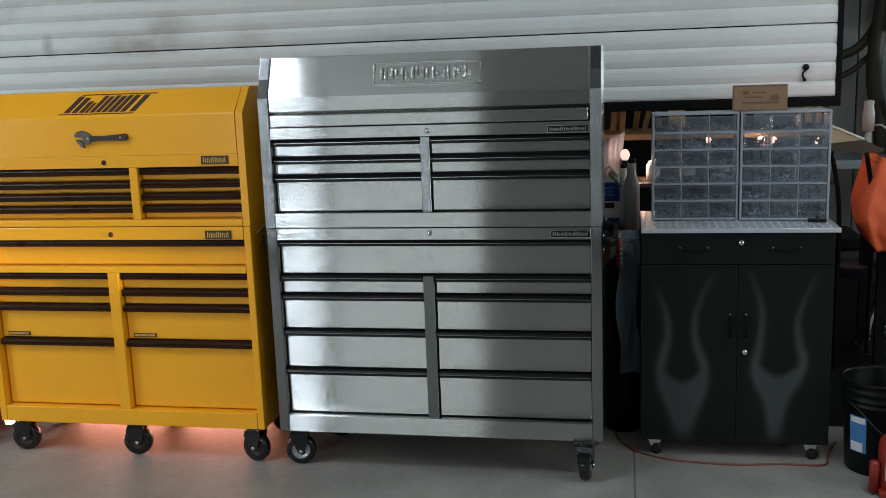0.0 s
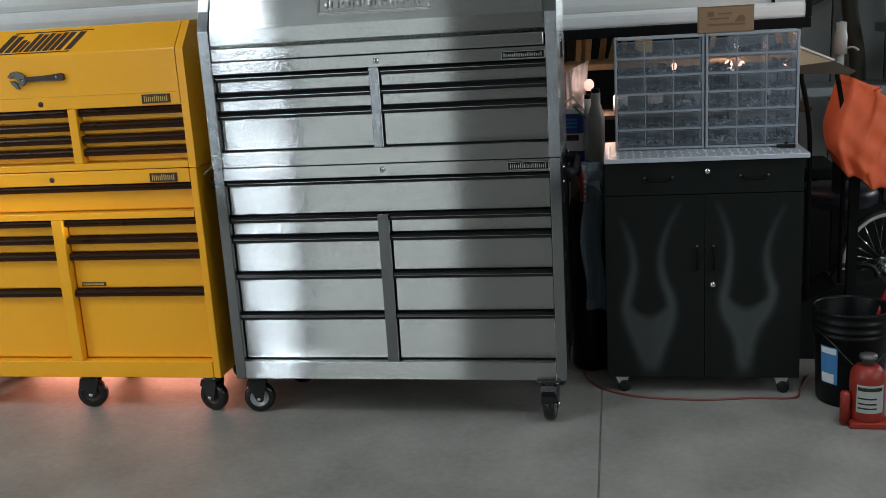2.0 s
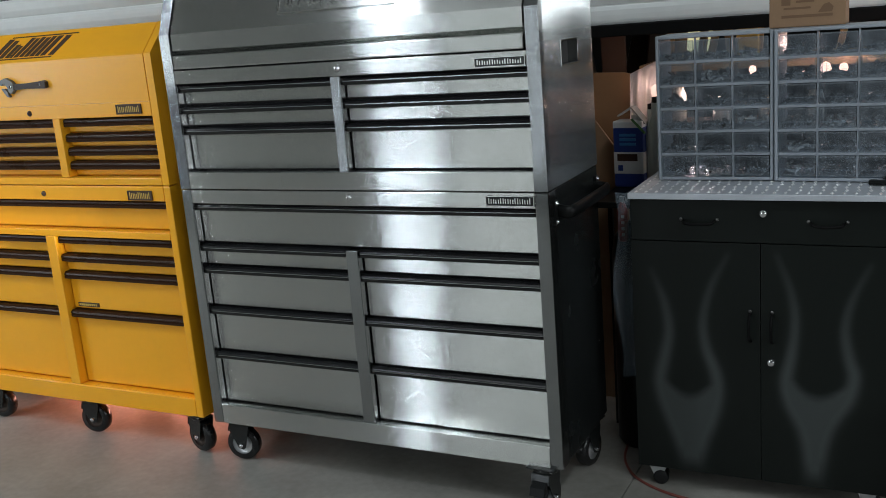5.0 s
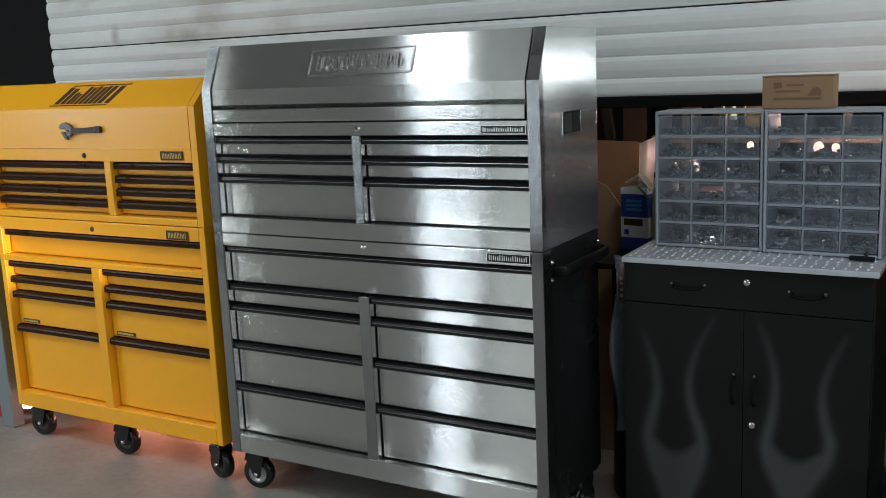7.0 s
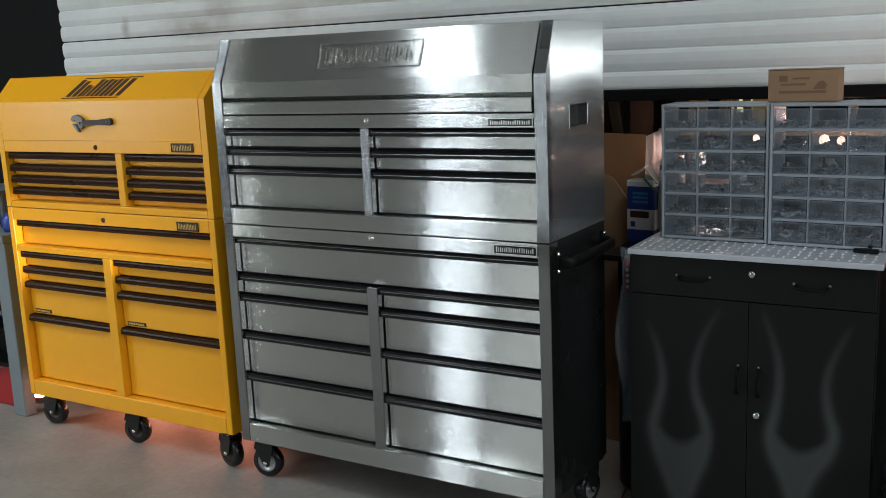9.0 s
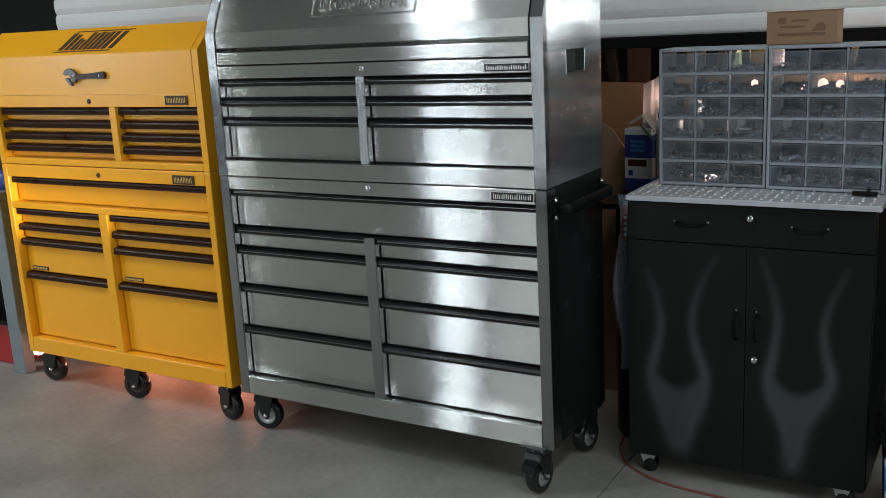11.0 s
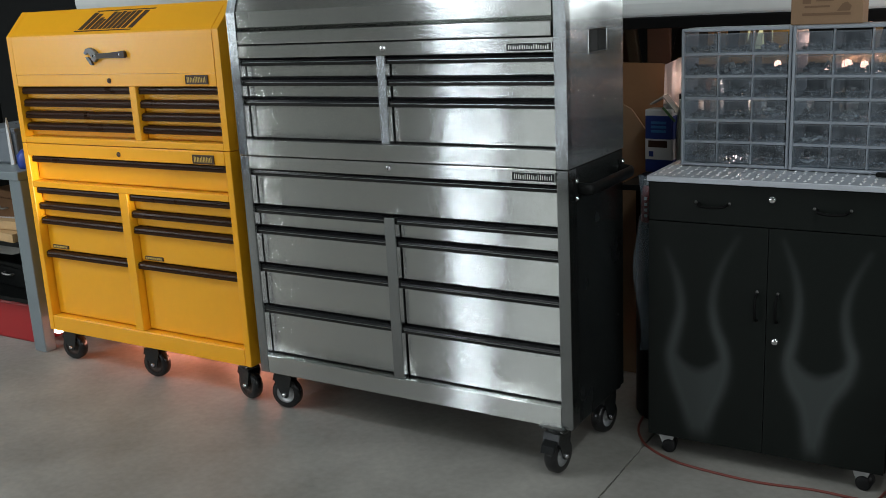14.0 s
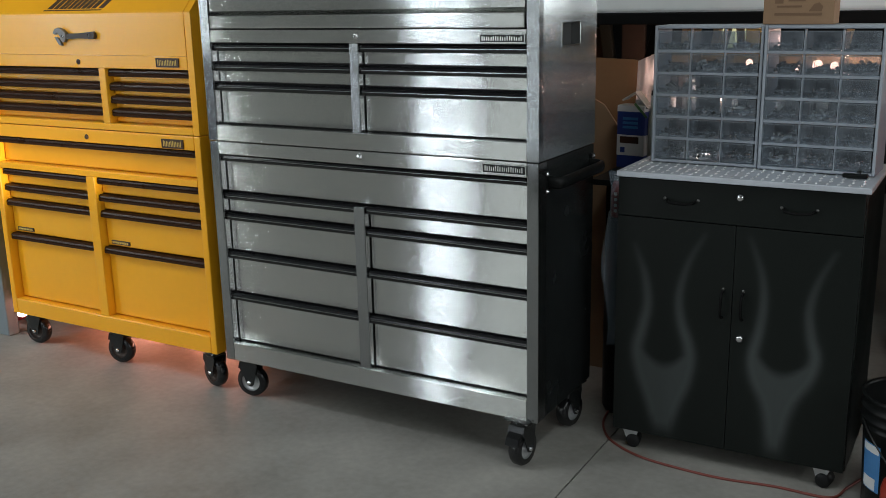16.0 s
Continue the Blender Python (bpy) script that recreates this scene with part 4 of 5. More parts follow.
# ---- things in the gap between the chests and the cabinet ----
tank = thing("compressor_tank", "tall dark steel cylinder behind the steel chest", "gas cylinder", pose(0.735, 0.62, 0))
bm = bmesh.new()
lathe(bm, [(0.0, 0.0), (0.075, 0.0), (0.085, 0.02), (0.085, 0.68), (0.075, 0.75), (0.035, 0.79), (0.025, 0.80), (0.0, 0.80)])
part("cylinder", bm, BLACK_PAINT, tank)
ext = thing("fire_extinguisher", "red fire extinguisher with a white label", "fire extinguisher", pose(0.722, 0.51, 0.755))
bm = bmesh.new()
lathe(bm, [(0.0, 0.0), (0.014, 0.0), (0.017, 0.01), (0.017, 0.10), (0.012, 0.12), (0.006, 0.13), (0.0, 0.13)])
part("cylinder", bm, RED_PAINT, ext)
for z in (0.02, 0.04, 0.06, 0.08):
    part("label_bar", box(0.0, 0.009, -0.019, -0.012, z, z + 0.010), WHITE_LABEL, ext)
part("valve", box(-0.010, 0.012, -0.010, 0.010, 0.13, 0.15, bevel=0.004), CHROME, ext)
bench = thing("side_shelf", "dark steel shelf behind the black cabinet", "shelf", pose(0, 0, 0))
part("board", box(0.605, 0.800, 0.56, 0.955, 0.852, 0.872, bevel=0.002), BLACK_PAINT, bench)
for x, y in ((0.612, 0.74), (0.79, 0.74), (0.612, 0.92), (0.79, 0.92)):
    part("leg", box(x - 0.008, x + 0.008, y - 0.008, y + 0.008, 0.0, 0.852), BLACK_PAINT, bench)
film = bmesh.new()
for i in range(7):
    for j in range(11):
        film.verts.new((0.012 * math.sin(j * 0.9 + i) + i * 0.014, 0.012 * math.cos(i * 1.7 + j * 0.6), -j * 0.062))
film.verts.ensure_lookup_table()
for i in range(6):
    for j in range(10):
        q = i * 11 + j
        film.faces.new((film.verts[q], film.verts[q + 11], film.verts[q + 12], film.verts[q + 1])).smooth = True
bmesh.ops.solidify(film, geom=film.faces[:], thickness=0.002)
solid("plastic_sheet", film, PLASTIC_FILM, "crumpled clear plastic sheet hanging beside the black cabinet", "plastic sheet", pose(0.715, 0.44, 0.93))

can = thing("thinner_can", "blue and white rectangular solvent can", "can", pose(0.664, 0.85, 0.8725, 0, 0, -6))
part("body", box(-0.055, 0.055, -0.035, 0.035, 0, 0.235, bevel=0.006), BLUE_LABEL, can)
part("white_band", box(-0.0555, 0.0555, -0.0358, 0.0358, 0.045, 0.130, bevel=0.006), WHITE_LABEL, can, "white label band")
part("shoulder", box(-0.0552, 0.0552, -0.0354, 0.0354, 0.208, 0.2352, bevel=0.005), WHITE_LABEL, can)
part("print_bar", box(-0.04, 0.035, -0.0372, -0.035, 0.095, 0.120), BROWN_INK, can)
part("print_bar", box(-0.038, -0.02, -0.0372, -0.035, 0.060, 0.080), BLUE_LABEL, can)
for z in (0.150, 0.166, 0.182):
    part("print_bar", box(-0.03, 0.03, -0.0367, -0.034, z, z + 0.009), SKY_LABEL, can)
bm = bmesh.new()
lathe(bm, [(0.0, 0.235), (0.016, 0.235), (0.016, 0.252), (0.0, 0.254)], (0.02, 0, 0), "z", 16)
part("cap", bm, WHITE_LABEL, can)


def bottle(x, y, z, r, h, material, label, neck=0.55):
    b = thing("spray_bottle", label, "bottle", pose(x, y, z))
    bm = bmesh.new()
    lathe(bm, [(0.0, 0), (r * 0.95, 0), (r, 0.01), (r, h * 0.66), (r * 0.8, h * 0.76), (r * neck, h * 0.84), (r * neck, h)], (0, 0, 0), "z", 20)
    part("body", bm, material, b)
    part("cap", lathe(bmesh.new(), [(0.0, h + 0.02), (r * 0.5, h + 0.018), (r * 0.52, h)], (0, 0, 0), "z", 16), BLACK_PAINT, b)
    return b


bottle(0.772, 0.80, 0.8725, 0.036, 0.30, BOTTLE_GREY, "grey plastic bottle on the dark shelf")
bottle(0.735, 0.865, 0.8725, 0.026, 0.27, BOTTLE_WHITE, "white plastic spray bottle on the dark shelf")
solid("folded_leaflet", prism(bmesh.new(), [(-0.05, 0.0), (0.0, 0.030), (0.05, -0.03), (0.046, -0.033), (0.0, 0.024), (-0.047, -0.005)], -0.03, 0.03, "y"), BOTTLE_GREY,
      "creased pale leaflet lying on the solvent can", "leaflet", pose(0.674, 0.85, 1.128))

solid("paper_slip", prism(bmesh.new(), [(-0.038, 0.046), (-0.030, 0.050), (0.016, 0.0), (0.010, -0.006)], -0.010, -0.008, "y"), GREEN, "green paper slip leaning on the solvent can", "paper", pose(0.712, 0.818, 1.068))

big = thing("large_carton", "large brown cardboard sheets leaning behind the steel chest", "cardboard", pose(0, 1.0, 0))
part("sheet", prism(bmesh.new(), [(-0.10, 0), (0.60, 0), (0.60, 1.02), (0.635, 1.12), (0.69, 1.245), (0.60, 1.262), (0.40, 1.268), (-0.10, 1.25)], 0.0, 0.012, "y"), CARDBOARD_SHADE, big)
part("flap", prism(bmesh.new(), [(0.0, 0), (0.57, 0), (0.59, 0.85), (0.565, 1.0), (0.50, 1.09), (0.40, 1.14), (0.0, 1.17)], -0.035, -0.025, "y"), CARDBOARD, big, "paler cardboard flap")

# thin white bag crumpled upright behind the solvent can, glowing with the lamp behind it
BAG = bpy.data.materials.new("thin_white_bag")
BAG.use_nodes = True
bn, bl = BAG.node_tree.nodes, BAG.node_tree.links
tl, bx = bn.new("ShaderNodeBsdfTranslucent"), bn.new("ShaderNodeMixShader")
tl.inputs["Color"].default_value = (0.85, 0.80, 0.78, 1)
bn["Principled BSDF"].inputs["Base Color"].default_value = (0.75, 0.74, 0.74, 1)
bn["Principled BSDF"].inputs["Roughness"].default_value = 0.35
bx.inputs["Fac"].default_value = 0.6
bl.new(bn["Principled BSDF"].outputs[0], bx.inputs[1])
bl.new(tl.outputs[0], bx.inputs[2])
bl.new(bx.outputs[0], bn["Material Output"].inputs["Surface"])
bag_mesh = bmesh.new()
for i in range(15):
    for j in range(21):
        u, v = i / 14, j / 20
        fold = 0.010 * math.sin(u * 19 + v * 3) + 0.006 * math.sin(u * 37 - v * 11)
        bag_mesh.verts.new((-0.050 + 0.10 * u * (0.75 + 0.25 * v) + 0.012 * v, fold - 0.012 * math.sin(v * 6), 0.43 * v * (0.90 + 0.10 * u) + 0.004))
bag_mesh.verts.ensure_lookup_table()
for i in range(14):
    for j in range(20):
        q = i * 21 + j
        bag_mesh.faces.new([bag_mesh.verts[k] for k in (q, q + 21, q + 22, q + 1)]).smooth = True
bmesh.ops.solidify(bag_mesh, geom=bag_mesh.faces[:], thickness=0.001)
solid("plastic_bag", bag_mesh, BAG, "crumpled thin white plastic bag lit from behind", "plastic bag", pose(0.685, 0.925, 0.871, 0, 0, 14))

# ---- lumber shelf behind the door ----
shelf = thing("lumber_shelf", "raw pine shelf on posts lit by a warm bulb", "shelf", pose(0, 1.28, 0))
part("board", box(0.62, 1.75, -0.13, 0.30, 1.245, 1.272, bevel=0.002), WOOD, shelf)
# lower board and posts coloured darker than the pine, in place of shade
part("lower_board", box(0.62, 1.75, 0, 0.30, 1.000, 1.020, bevel=0.002), DARK_WOOD, shelf)
for x in (0.64, 1.72):
    part("post", box(x - 0.02, x + 0.02, 0.26, 0.30, 0, 1.9), DARK_WOOD, shelf)
rnd = random.Random(5)
for i, (x, y, h, lean) in enumerate(((0.68, 0.1, 0.40, 3), (0.71, 0.12, 0.36, -2), (0.725, 0.1, 0.20, 5), (0.79, 0.15, 0.34, 8), (0.835, 0.1, 0.22, 14), (0.91, 0.12, 0.3, -6), (1.02, 0.1, 0.12, 3), (1.30, 0.1, 0.09, 12), (1.62, 0.08, 0.11, -8), (1.66, 0.1, 0.13, 6))):
    w = rnd.uniform(0.009, 0.015)
    solid("lumber_offcut", box(-w, w, -0.012, 0.012, 0, h, bevel=0.001), WOOD, "raw pine offcut standing on the shelf", "timber", pose(x, 1.30 + y, 1.273, 0, lean, 0), "offcuts on the shelf")
for x, y, r, h, m, lab in ((0.705, 0.14, 0.028, 0.14, BOTTLE_GREY, "grey canister under the shelf board"), (0.88, 0.10, 0.035, 0.10, BOTTLE_WHITE, "white plastic tub under the shelf board"),
                           (0.64, 0.10, 0.02, 0.12, BOTTLE_WHITE, "white bottle under the shelf board"), (1.05, 0.14, 0.04, 0.09, BOTTLE_WHITE, "white tub under the shelf board"),
                           (1.22, 0.14, 0.035, 0.11, BOTTLE_GREY, "grey tub under the shelf board"), (1.55, 0.14, 0.035, 0.12, BOTTLE_WHITE, "white tub under the shelf board")):
    bm = bmesh.new()
    lathe(bm, [(0.0, 0), (r, 0), (r, h * 0.8), (r * 0.7, h * 0.92), (r * 0.7, h), (0.0, h)], (0, 0, 0), "z", 18)
    solid("canister", bm, m, lab, "canister", pose(x, 1.28 + y, 1.021))
work = thing("work_lamp", "lit work lamp on a thin stem", "lamp", pose(0.742, 0.925, 1.105))
part("housing", lathe(bmesh.new(), [(0.0, 0.036), (0.014, 0.036), (0.016, 0.064), (0.012, 0.068), (0.0, 0.068)], (0, 0, 0), "z", 18), BLACK_PAINT, work)
part("stem", box(-0.006, 0.006, -0.006, 0.006, -0.2325, 0.040), BLACK_PAINT, work)
part("lamp_glass", lathe(bmesh.new(), [(0.010, 0.066), (0.017, 0.074), (0.022, 0.090), (0.019, 0.106), (0.010, 0.116), (0.0, 0.118)], (0, 0, 0), "z", 24), LAMP_FACE, work, "glowing round lamp glass")
for x, z, r in ((1.098, 1.273, 0.8), (1.253, 1.262, 0.5), (1.316, 1.267, 1.15), (1.368, 1.266, 0.9), (1.545, 1.261, 0.8)):
    lamp = thing("bulb_lamp", "small glowing bulb on a thin black stem behind the organisers", "lamp", pose(x, 0.735, 0.9626), "bulbs behind the organisers")
    h = z - 0.9626
    bm = bmesh.new()
    lathe(bm, [(0.008, h - 0.020 * r), (0.010 * r, h - 0.014 * r), (0.015 * r, h), (0.011 * r, h + 0.013 * r), (0.0, h + 0.018 * r)], (0, 0, 0), "z", 18)
    part("bulb", bm, BULB, lamp, "glowing bulb")
    part("stem", lathe(bmesh.new(), [(0.0, 0), (0.016, 0), (0.016, 0.006), (0.004, 0.010), (0.004, h - 0.04), (0.010, h - 0.036), (0.010, h - 0.018 * r), (0.0, h - 0.018 * r)], (0, 0, 0), "z", 12), BLACK_PAINT, lamp)
pane = thing("window_1", "small bright window pane in the far wall", "window", pose(-0.03, 5.288, 1.06), kind="structure")
part("pane", box(-0.125, 0.125, 0, 0.008, 0, 0.26), PANE_LIGHT, pane)
part("window_frame", box(-0.145, 0.145, 0.006, 0.0115, -0.02, 0.28), DARK_WOOD, pane)
solid("small_carton", box(-0.04, 0.04, 0, 0.03, 0, 0.14, bevel=0.004), BADGE_GOLD, "small pale yellow carton above the organisers", "carton", pose(0.99, 1.30, 1.2725))

rnd = random.Random(21)
for k in range(9):
    h = rnd.uniform(0.25, 0.45)
    bm = box(-rnd.uniform(0.02, 0.06), rnd.uniform(0.02, 0.06), -0.03, 0.03, 0, h, bevel=0.004)
    solid("stored_board", bm, rnd.choice((DARK_WOOD, HOSE, STEEL_GREY, BLACK_PAINT)), "dark board end standing on the back rack", "board", pose(-0.15 + k * 0.085, 1.75 + rnd.uniform(-0.08, 0.08), 1.101, 0, rnd.uniform(-14, 14), rnd.uniform(-20, 20)), "boards on the back rack")
back_rack = thing("back_rack", "dark steel rack behind the door", "rack", pose(0, 1.62, 0))
part("shelf", box(-0.5, 0.60, 0, 0.32, 1.08, 1.10), BLACK_PAINT, back_rack)
for x in (-0.47, 0.57):
    part("post", box(x - 0.02, x + 0.02, 0.28, 0.32, 0, 1.6), BLACK_PAINT, back_rack)

# ---- right of the black cabinet ----
bucket = thing("bucket", "black plastic bucket with ribbed rim and blue label", "bucket", pose(1.722, 0.255, 0))
bm = bmesh.new()
lathe(bm, [(0.0, 0.004), (0.128, 0.0), (0.132, 0.006), (0.146, 0.30), (0.153, 0.302), (0.153, 0.310), (0.148, 0.313), (0.148, 0.325), (0.155, 0.328), (0.155, 0.336), (0.149, 0.340),
           (0.150, 0.360), (0.157, 0.364), (0.157, 0.372), (0.151, 0.376), (0.152, 0.396), (0.158, 0.40), (0.158, 0.412), (0.150, 0.412), (0.146, 0.40), (0.128, 0.02), (0.0, 0.015)], seg=44)
part("pail", bm, BLACK_PAINT, bucket)
lab = bmesh.new()


def wrap(bm, r0, r1, z0, z1, a0, a1, n=10):
    v = [[bm.verts.new(((r0 + (r1 - r0) * k) * math.cos(a), (r0 + (r1 - r0) * k) * math.sin(a), z0 + (z1 - z0) * k)) for k in (0, 1)] for a in [a0 + (a1 - a0) * i / n for i in range(n + 1)]]
    for p, q in zip(v, v[1:]):
        bm.faces.new((p[0], q[0], q[1], p[1]))
    bmesh.ops.recalc_face_normals(bm, faces=bm.faces[:])
    return bm


label = part("label", wrap(lab, 0.1378, 0.1455, 0.10, 0.262, radians(206), radians(238)), SKY_LABEL, bucket, "blue and white paper label")
part("label_patch", wrap(bmesh.new(), 0.1449, 0.1463, 0.232, 0.258, radians(208), radians(236)), WHITE_LABEL, label)
part("label_patch", wrap(bmesh.new(), 0.1388, 0.1408, 0.104, 0.145, radians(208), radians(232)), WHITE_LABEL, label)
part("bail", tube(bmesh.new(), smooth_path([(-0.158, 0, 0.33), (-0.10, -0.14, 0.29), (0.0, -0.19, 0.20), (0.10, -0.14, 0.25), (0.158, 0, 0.33)]), 0.003), HARDWARE, bucket, "wire bail handle")

bucket.matrix_world = pose(1.727, 0.27, 0) @ Matrix.Scale(0.91, 4)

bar = thing("pry_bar", "red painted bar standing in the black bucket", "bar", pose(1.785, 0.30, 0))
part("shaft", tube(bmesh.new(), smooth_path([(-0.02, 0.0, 0.022), (0.03, 0.02, 0.22), (0.07, 0.04, 0.36), (0.115, 0.05, 0.46)]), 0.011, 10), RED_PAINT, bar)
part("grip", tube(bmesh.new(), [(0.070, 0.04, 0.362), (0.116, 0.05, 0.463)], 0.013, 10), RED_PLASTIC, bar)

jack = thing("bottle_jack", "red hydraulic bottle jack with a white label", "jack", pose(1.735, 0.03, 0))
part("base", box(-0.066, 0.07, -0.062, 0.062, 0, 0.024, bevel=0.006), RED_PAINT, jack)
bm = bmesh.new()
lathe(bm, [(0.0, 0.02), (0.056, 0.02), (0.060, 0.03), (0.060, 0.185), (0.055, 0.205), (0.040, 0.222), (0.030, 0.226), (0.0, 0.226)], seg=30)
part("cylinder", bm, RED_PAINT, jack)
bm = bmesh.new()
lathe(bm, [(0.0, 0.222), (0.022, 0.222), (0.022, 0.246), (0.030, 0.250), (0.030, 0.264), (0.0, 0.266)], seg=20)
part("ram", bm, GREY_FORGED, jack)
jl = part("label", wrap(bmesh.new(), 0.0607, 0.0607, 0.06, 0.165, radians(222), radians(318)), BOTTLE_GREY, jack, "worn white label")
part("label_bar", wrap(bmesh.new(), 0.0612, 0.0612, 0.143, 0.157, radians(226), radians(310)), DARK, jl)
for z in (0.075, 0.092, 0.112):
    part("label_bar", wrap(bmesh.new(), 0.0612, 0.0612, z, z + 0.006, radians(228), radians(290)), HARDWARE, jl)
bm = bmesh.new()
lathe(bm, [(0.0, 0.01), (0.018, 0.01), (0.018, 0.12), (0.013, 0.13), (0.0, 0.13)], (-0.078, -0.02, 0), "z", 16)
part("pump", bm, RED_PAINT, jack)

tarp = bmesh.new()
NX, NZ = 70, 44


def crease(k):
    return 1 - abs((k % 1.0) * 2 - 1)


for i in range(NX + 1):
    for j in range(NZ + 1):
        u, v = i / NX, j / NZ
        x = 1.725 + u * 0.70 - 0.02 * math.sin(v * 5)
        fan = u * (1.5 - 0.5 * v)
        fold = 0.030 * crease(fan * 4.2 + 0.3) * (1 - 0.6 * v) + 0.012 * crease(fan * 9.5 - v * 0.7) + 0.006 * math.sin(u * 31 + v * 9) * math.sin(v * 14 - u * 8)
        lowz = 0.83 - 0.10 * min(1, u * 2.4) + 0.012 * math.sin(u * 40)
        topz = 1.205 - 0.36 * min(u, 0.5)
        z = lowz + (topz - lowz) * v
        y = 0.37 + fold + 0.10 * v * v + 0.08 * (1 - math.sin(min(1, u * 3.2) * 1.57)) + 0.03 * math.sin(v * 3)
        if u < 0.12:
            x += 0.06 * (abs(v - 0.45) ** 1.5)
        tarp.verts.new((x, y, z))
tarp.verts.ensure_lookup_table()
for i in range(NX):
    for j in range(NZ):
        q = i * (NZ + 1) + j
        tarp.faces.new((tarp.verts[q], tarp.verts[q + NZ + 1], tarp.verts[q + NZ + 2], tarp.verts[q + 1])).smooth = True
back = bmesh.ops.extrude_edge_only(tarp, edges=[e for e in tarp.edges if e.is_boundary and all(v.index % (NZ + 1) == NZ for v in e.verts)])
for v in [g for g in back["geom"] if isinstance(g, bmesh.types.BMVert)]:
    v.co += Vector((0.05, 0.55, -0.02))
bmesh.ops.solidify(tarp, geom=tarp.faces[:], thickness=0.003)
solid("tarp", tarp, ORANGE_CLOTH, "orange cloth tarp draped in folds over a frame", "tarp")
frame_thing = thing("steel_stand", "dark steel stand under the orange tarp", "stand")
for x, y in ((1.80, 0.63), (2.30, 0.63), (1.80, 0.95), (2.30, 0.95)):
    part("leg", box(x - 0.018, x + 0.018, y - 0.018, y + 0.018, 0, 0.93), BLACK_PAINT, frame_thing)
part("deck", box(1.78, 2.32, 0.60, 0.97, 0.93, 0.96), BLACK_PAINT, frame_thing)

stool = thing("stool", "round navy vinyl workshop stool", "stool", pose(1.83, 1.08, 0))
part("seat", lathe(bmesh.new(), [(0.0, 0.60), (0.15, 0.60), (0.17, 0.615), (0.172, 0.66), (0.155, 0.685), (0.0, 0.69)], seg=30), NAVY, stool)
part("column", lathe(bmesh.new(), [(0.02, 0.06), (0.02, 0.60)], seg=14), CHROME, stool)
for i in range(5):
    a = i * 1.2566
    part("foot", tube(bmesh.new(), [(0, 0, 0.07), (0.2 * math.cos(a), 0.2 * math.sin(a), 0.02)], 0.015), BLACK_PAINT, stool)

wheel = thing("bicycle_wheel", "bicycle wheel with a pale rim", "wheel", pose(2.115, 1.40, 0.252, 0, 0, 25))
part("tyre", lathe(bmesh.new(), [(0.237, -0.014), (0.248, -0.014), (0.252, 0.0), (0.248, 0.014), (0.237, 0.014), (0.237, -0.014)], (0, 0, 0), "y", 56), RUBBER, wheel)
part("rim", lathe(bmesh.new(), [(0.217, -0.012), (0.236, -0.016), (0.236, 0.016), (0.217, 0.012), (0.217, -0.012)], (0, 0, 0), "y", 56), TYRE_WALL, wheel)
part("hub", lathe(bmesh.new(), [(0.0, -0.05), (0.02, -0.05), (0.02, 0.05), (0.0, 0.05)], (0, 0, 0), "y", 14), CHROME, wheel)
for i in range(24):
    a = 2 * math.pi * i / 24
    part("spoke", tube(bmesh.new(), [(0.015 * math.cos(a), 0.02 * (-1) ** i, 0.015 * math.sin(a)), (0.218 * math.cos(a), 0, 0.218 * math.sin(a))], 0.0012, 4), CHROME, wheel)

ply = thing("plywood_sheet", "plywood sheet leaning on the shelving, its edge brightly lit", "plywood")
# edge strip paler, wedge darker: light and shade put into the colours
part("sheet", prism(bmesh.new(), [(1.555, 1.335), (1.702, 1.270), (1.560, 1.258)], 0.612, 0.634, "y"), PLY, ply)
part("edge", prism(bmesh.new(), [(1.555, 1.336), (1.702, 1.271), (1.706, 1.277), (1.555, 1.345)], 0.606, 0.640, "y"), PALE_EDGE, ply, "pale edge strip, coloured to look lit by a bulb")
part("dark_wedge", prism(bmesh.new(), [(1.556, 1.257), (1.704, 1.269), (1.785, 1.229), (1.765, 1.216), (1.556, 1.228)], 0.600, 0.650, "y"), DARK_WOOD, ply, "dark wedge under the sheet, shade put into its colour")
for x in (1.585, 1.72):
    part("strut", tube(bmesh.new(), smooth_path([(x, 0.645, 1.235), (x + 0.05, 0.70, 0.98), (x + 0.06, 0.74, 0.60), (x + 0.06, 0.74, 0.0)]), 0.010), BLACK_PAINT, ply)
pole = thing("white_pole", "short white pipe stand with a coupling", "pipe", pose(1.845, 1.18, 0))
part("pipe", lathe(bmesh.new(), [(0.0, 0), (0.017, 0), (0.017, 1.26), (0.0, 1.26)], seg=16), BOTTLE_GREY, pole)
part("coupling", lathe(bmesh.new(), [(0.0, 1.26), (0.026, 1.262), (0.028, 1.34), (0.022, 1.37), (0.023, 1.40), (0.0, 1.405)], seg=18), BOTTLE_GREY, pole)
part("pin", tube(bmesh.new(), smooth_path([(0.02, 0, 1.285), (0.05, -0.01, 1.29), (0.075, -0.01, 1.275)]), 0.005), ZINC, pole)

rack = thing("steel_rack", "grey steel rack with clutter against the wall", "rack", pose(0, 2.1, 0))
for x in (2.33, 3.4):
    part("upright", box(x - 0.035, x + 0.035, 0, 0.06, 0, 2.6, bevel=0.004), STEEL_GREY, rack)
for z in (0.45, 0.98, 1.30, 1.72, 2.2):
    part("shelf", box(1.75 if z < 1.2 else 2.30, 3.45, 0.02, 0.40, z, z + 0.05, bevel=0.004), STEEL_GREY, rack)
rnd = random.Random(11)
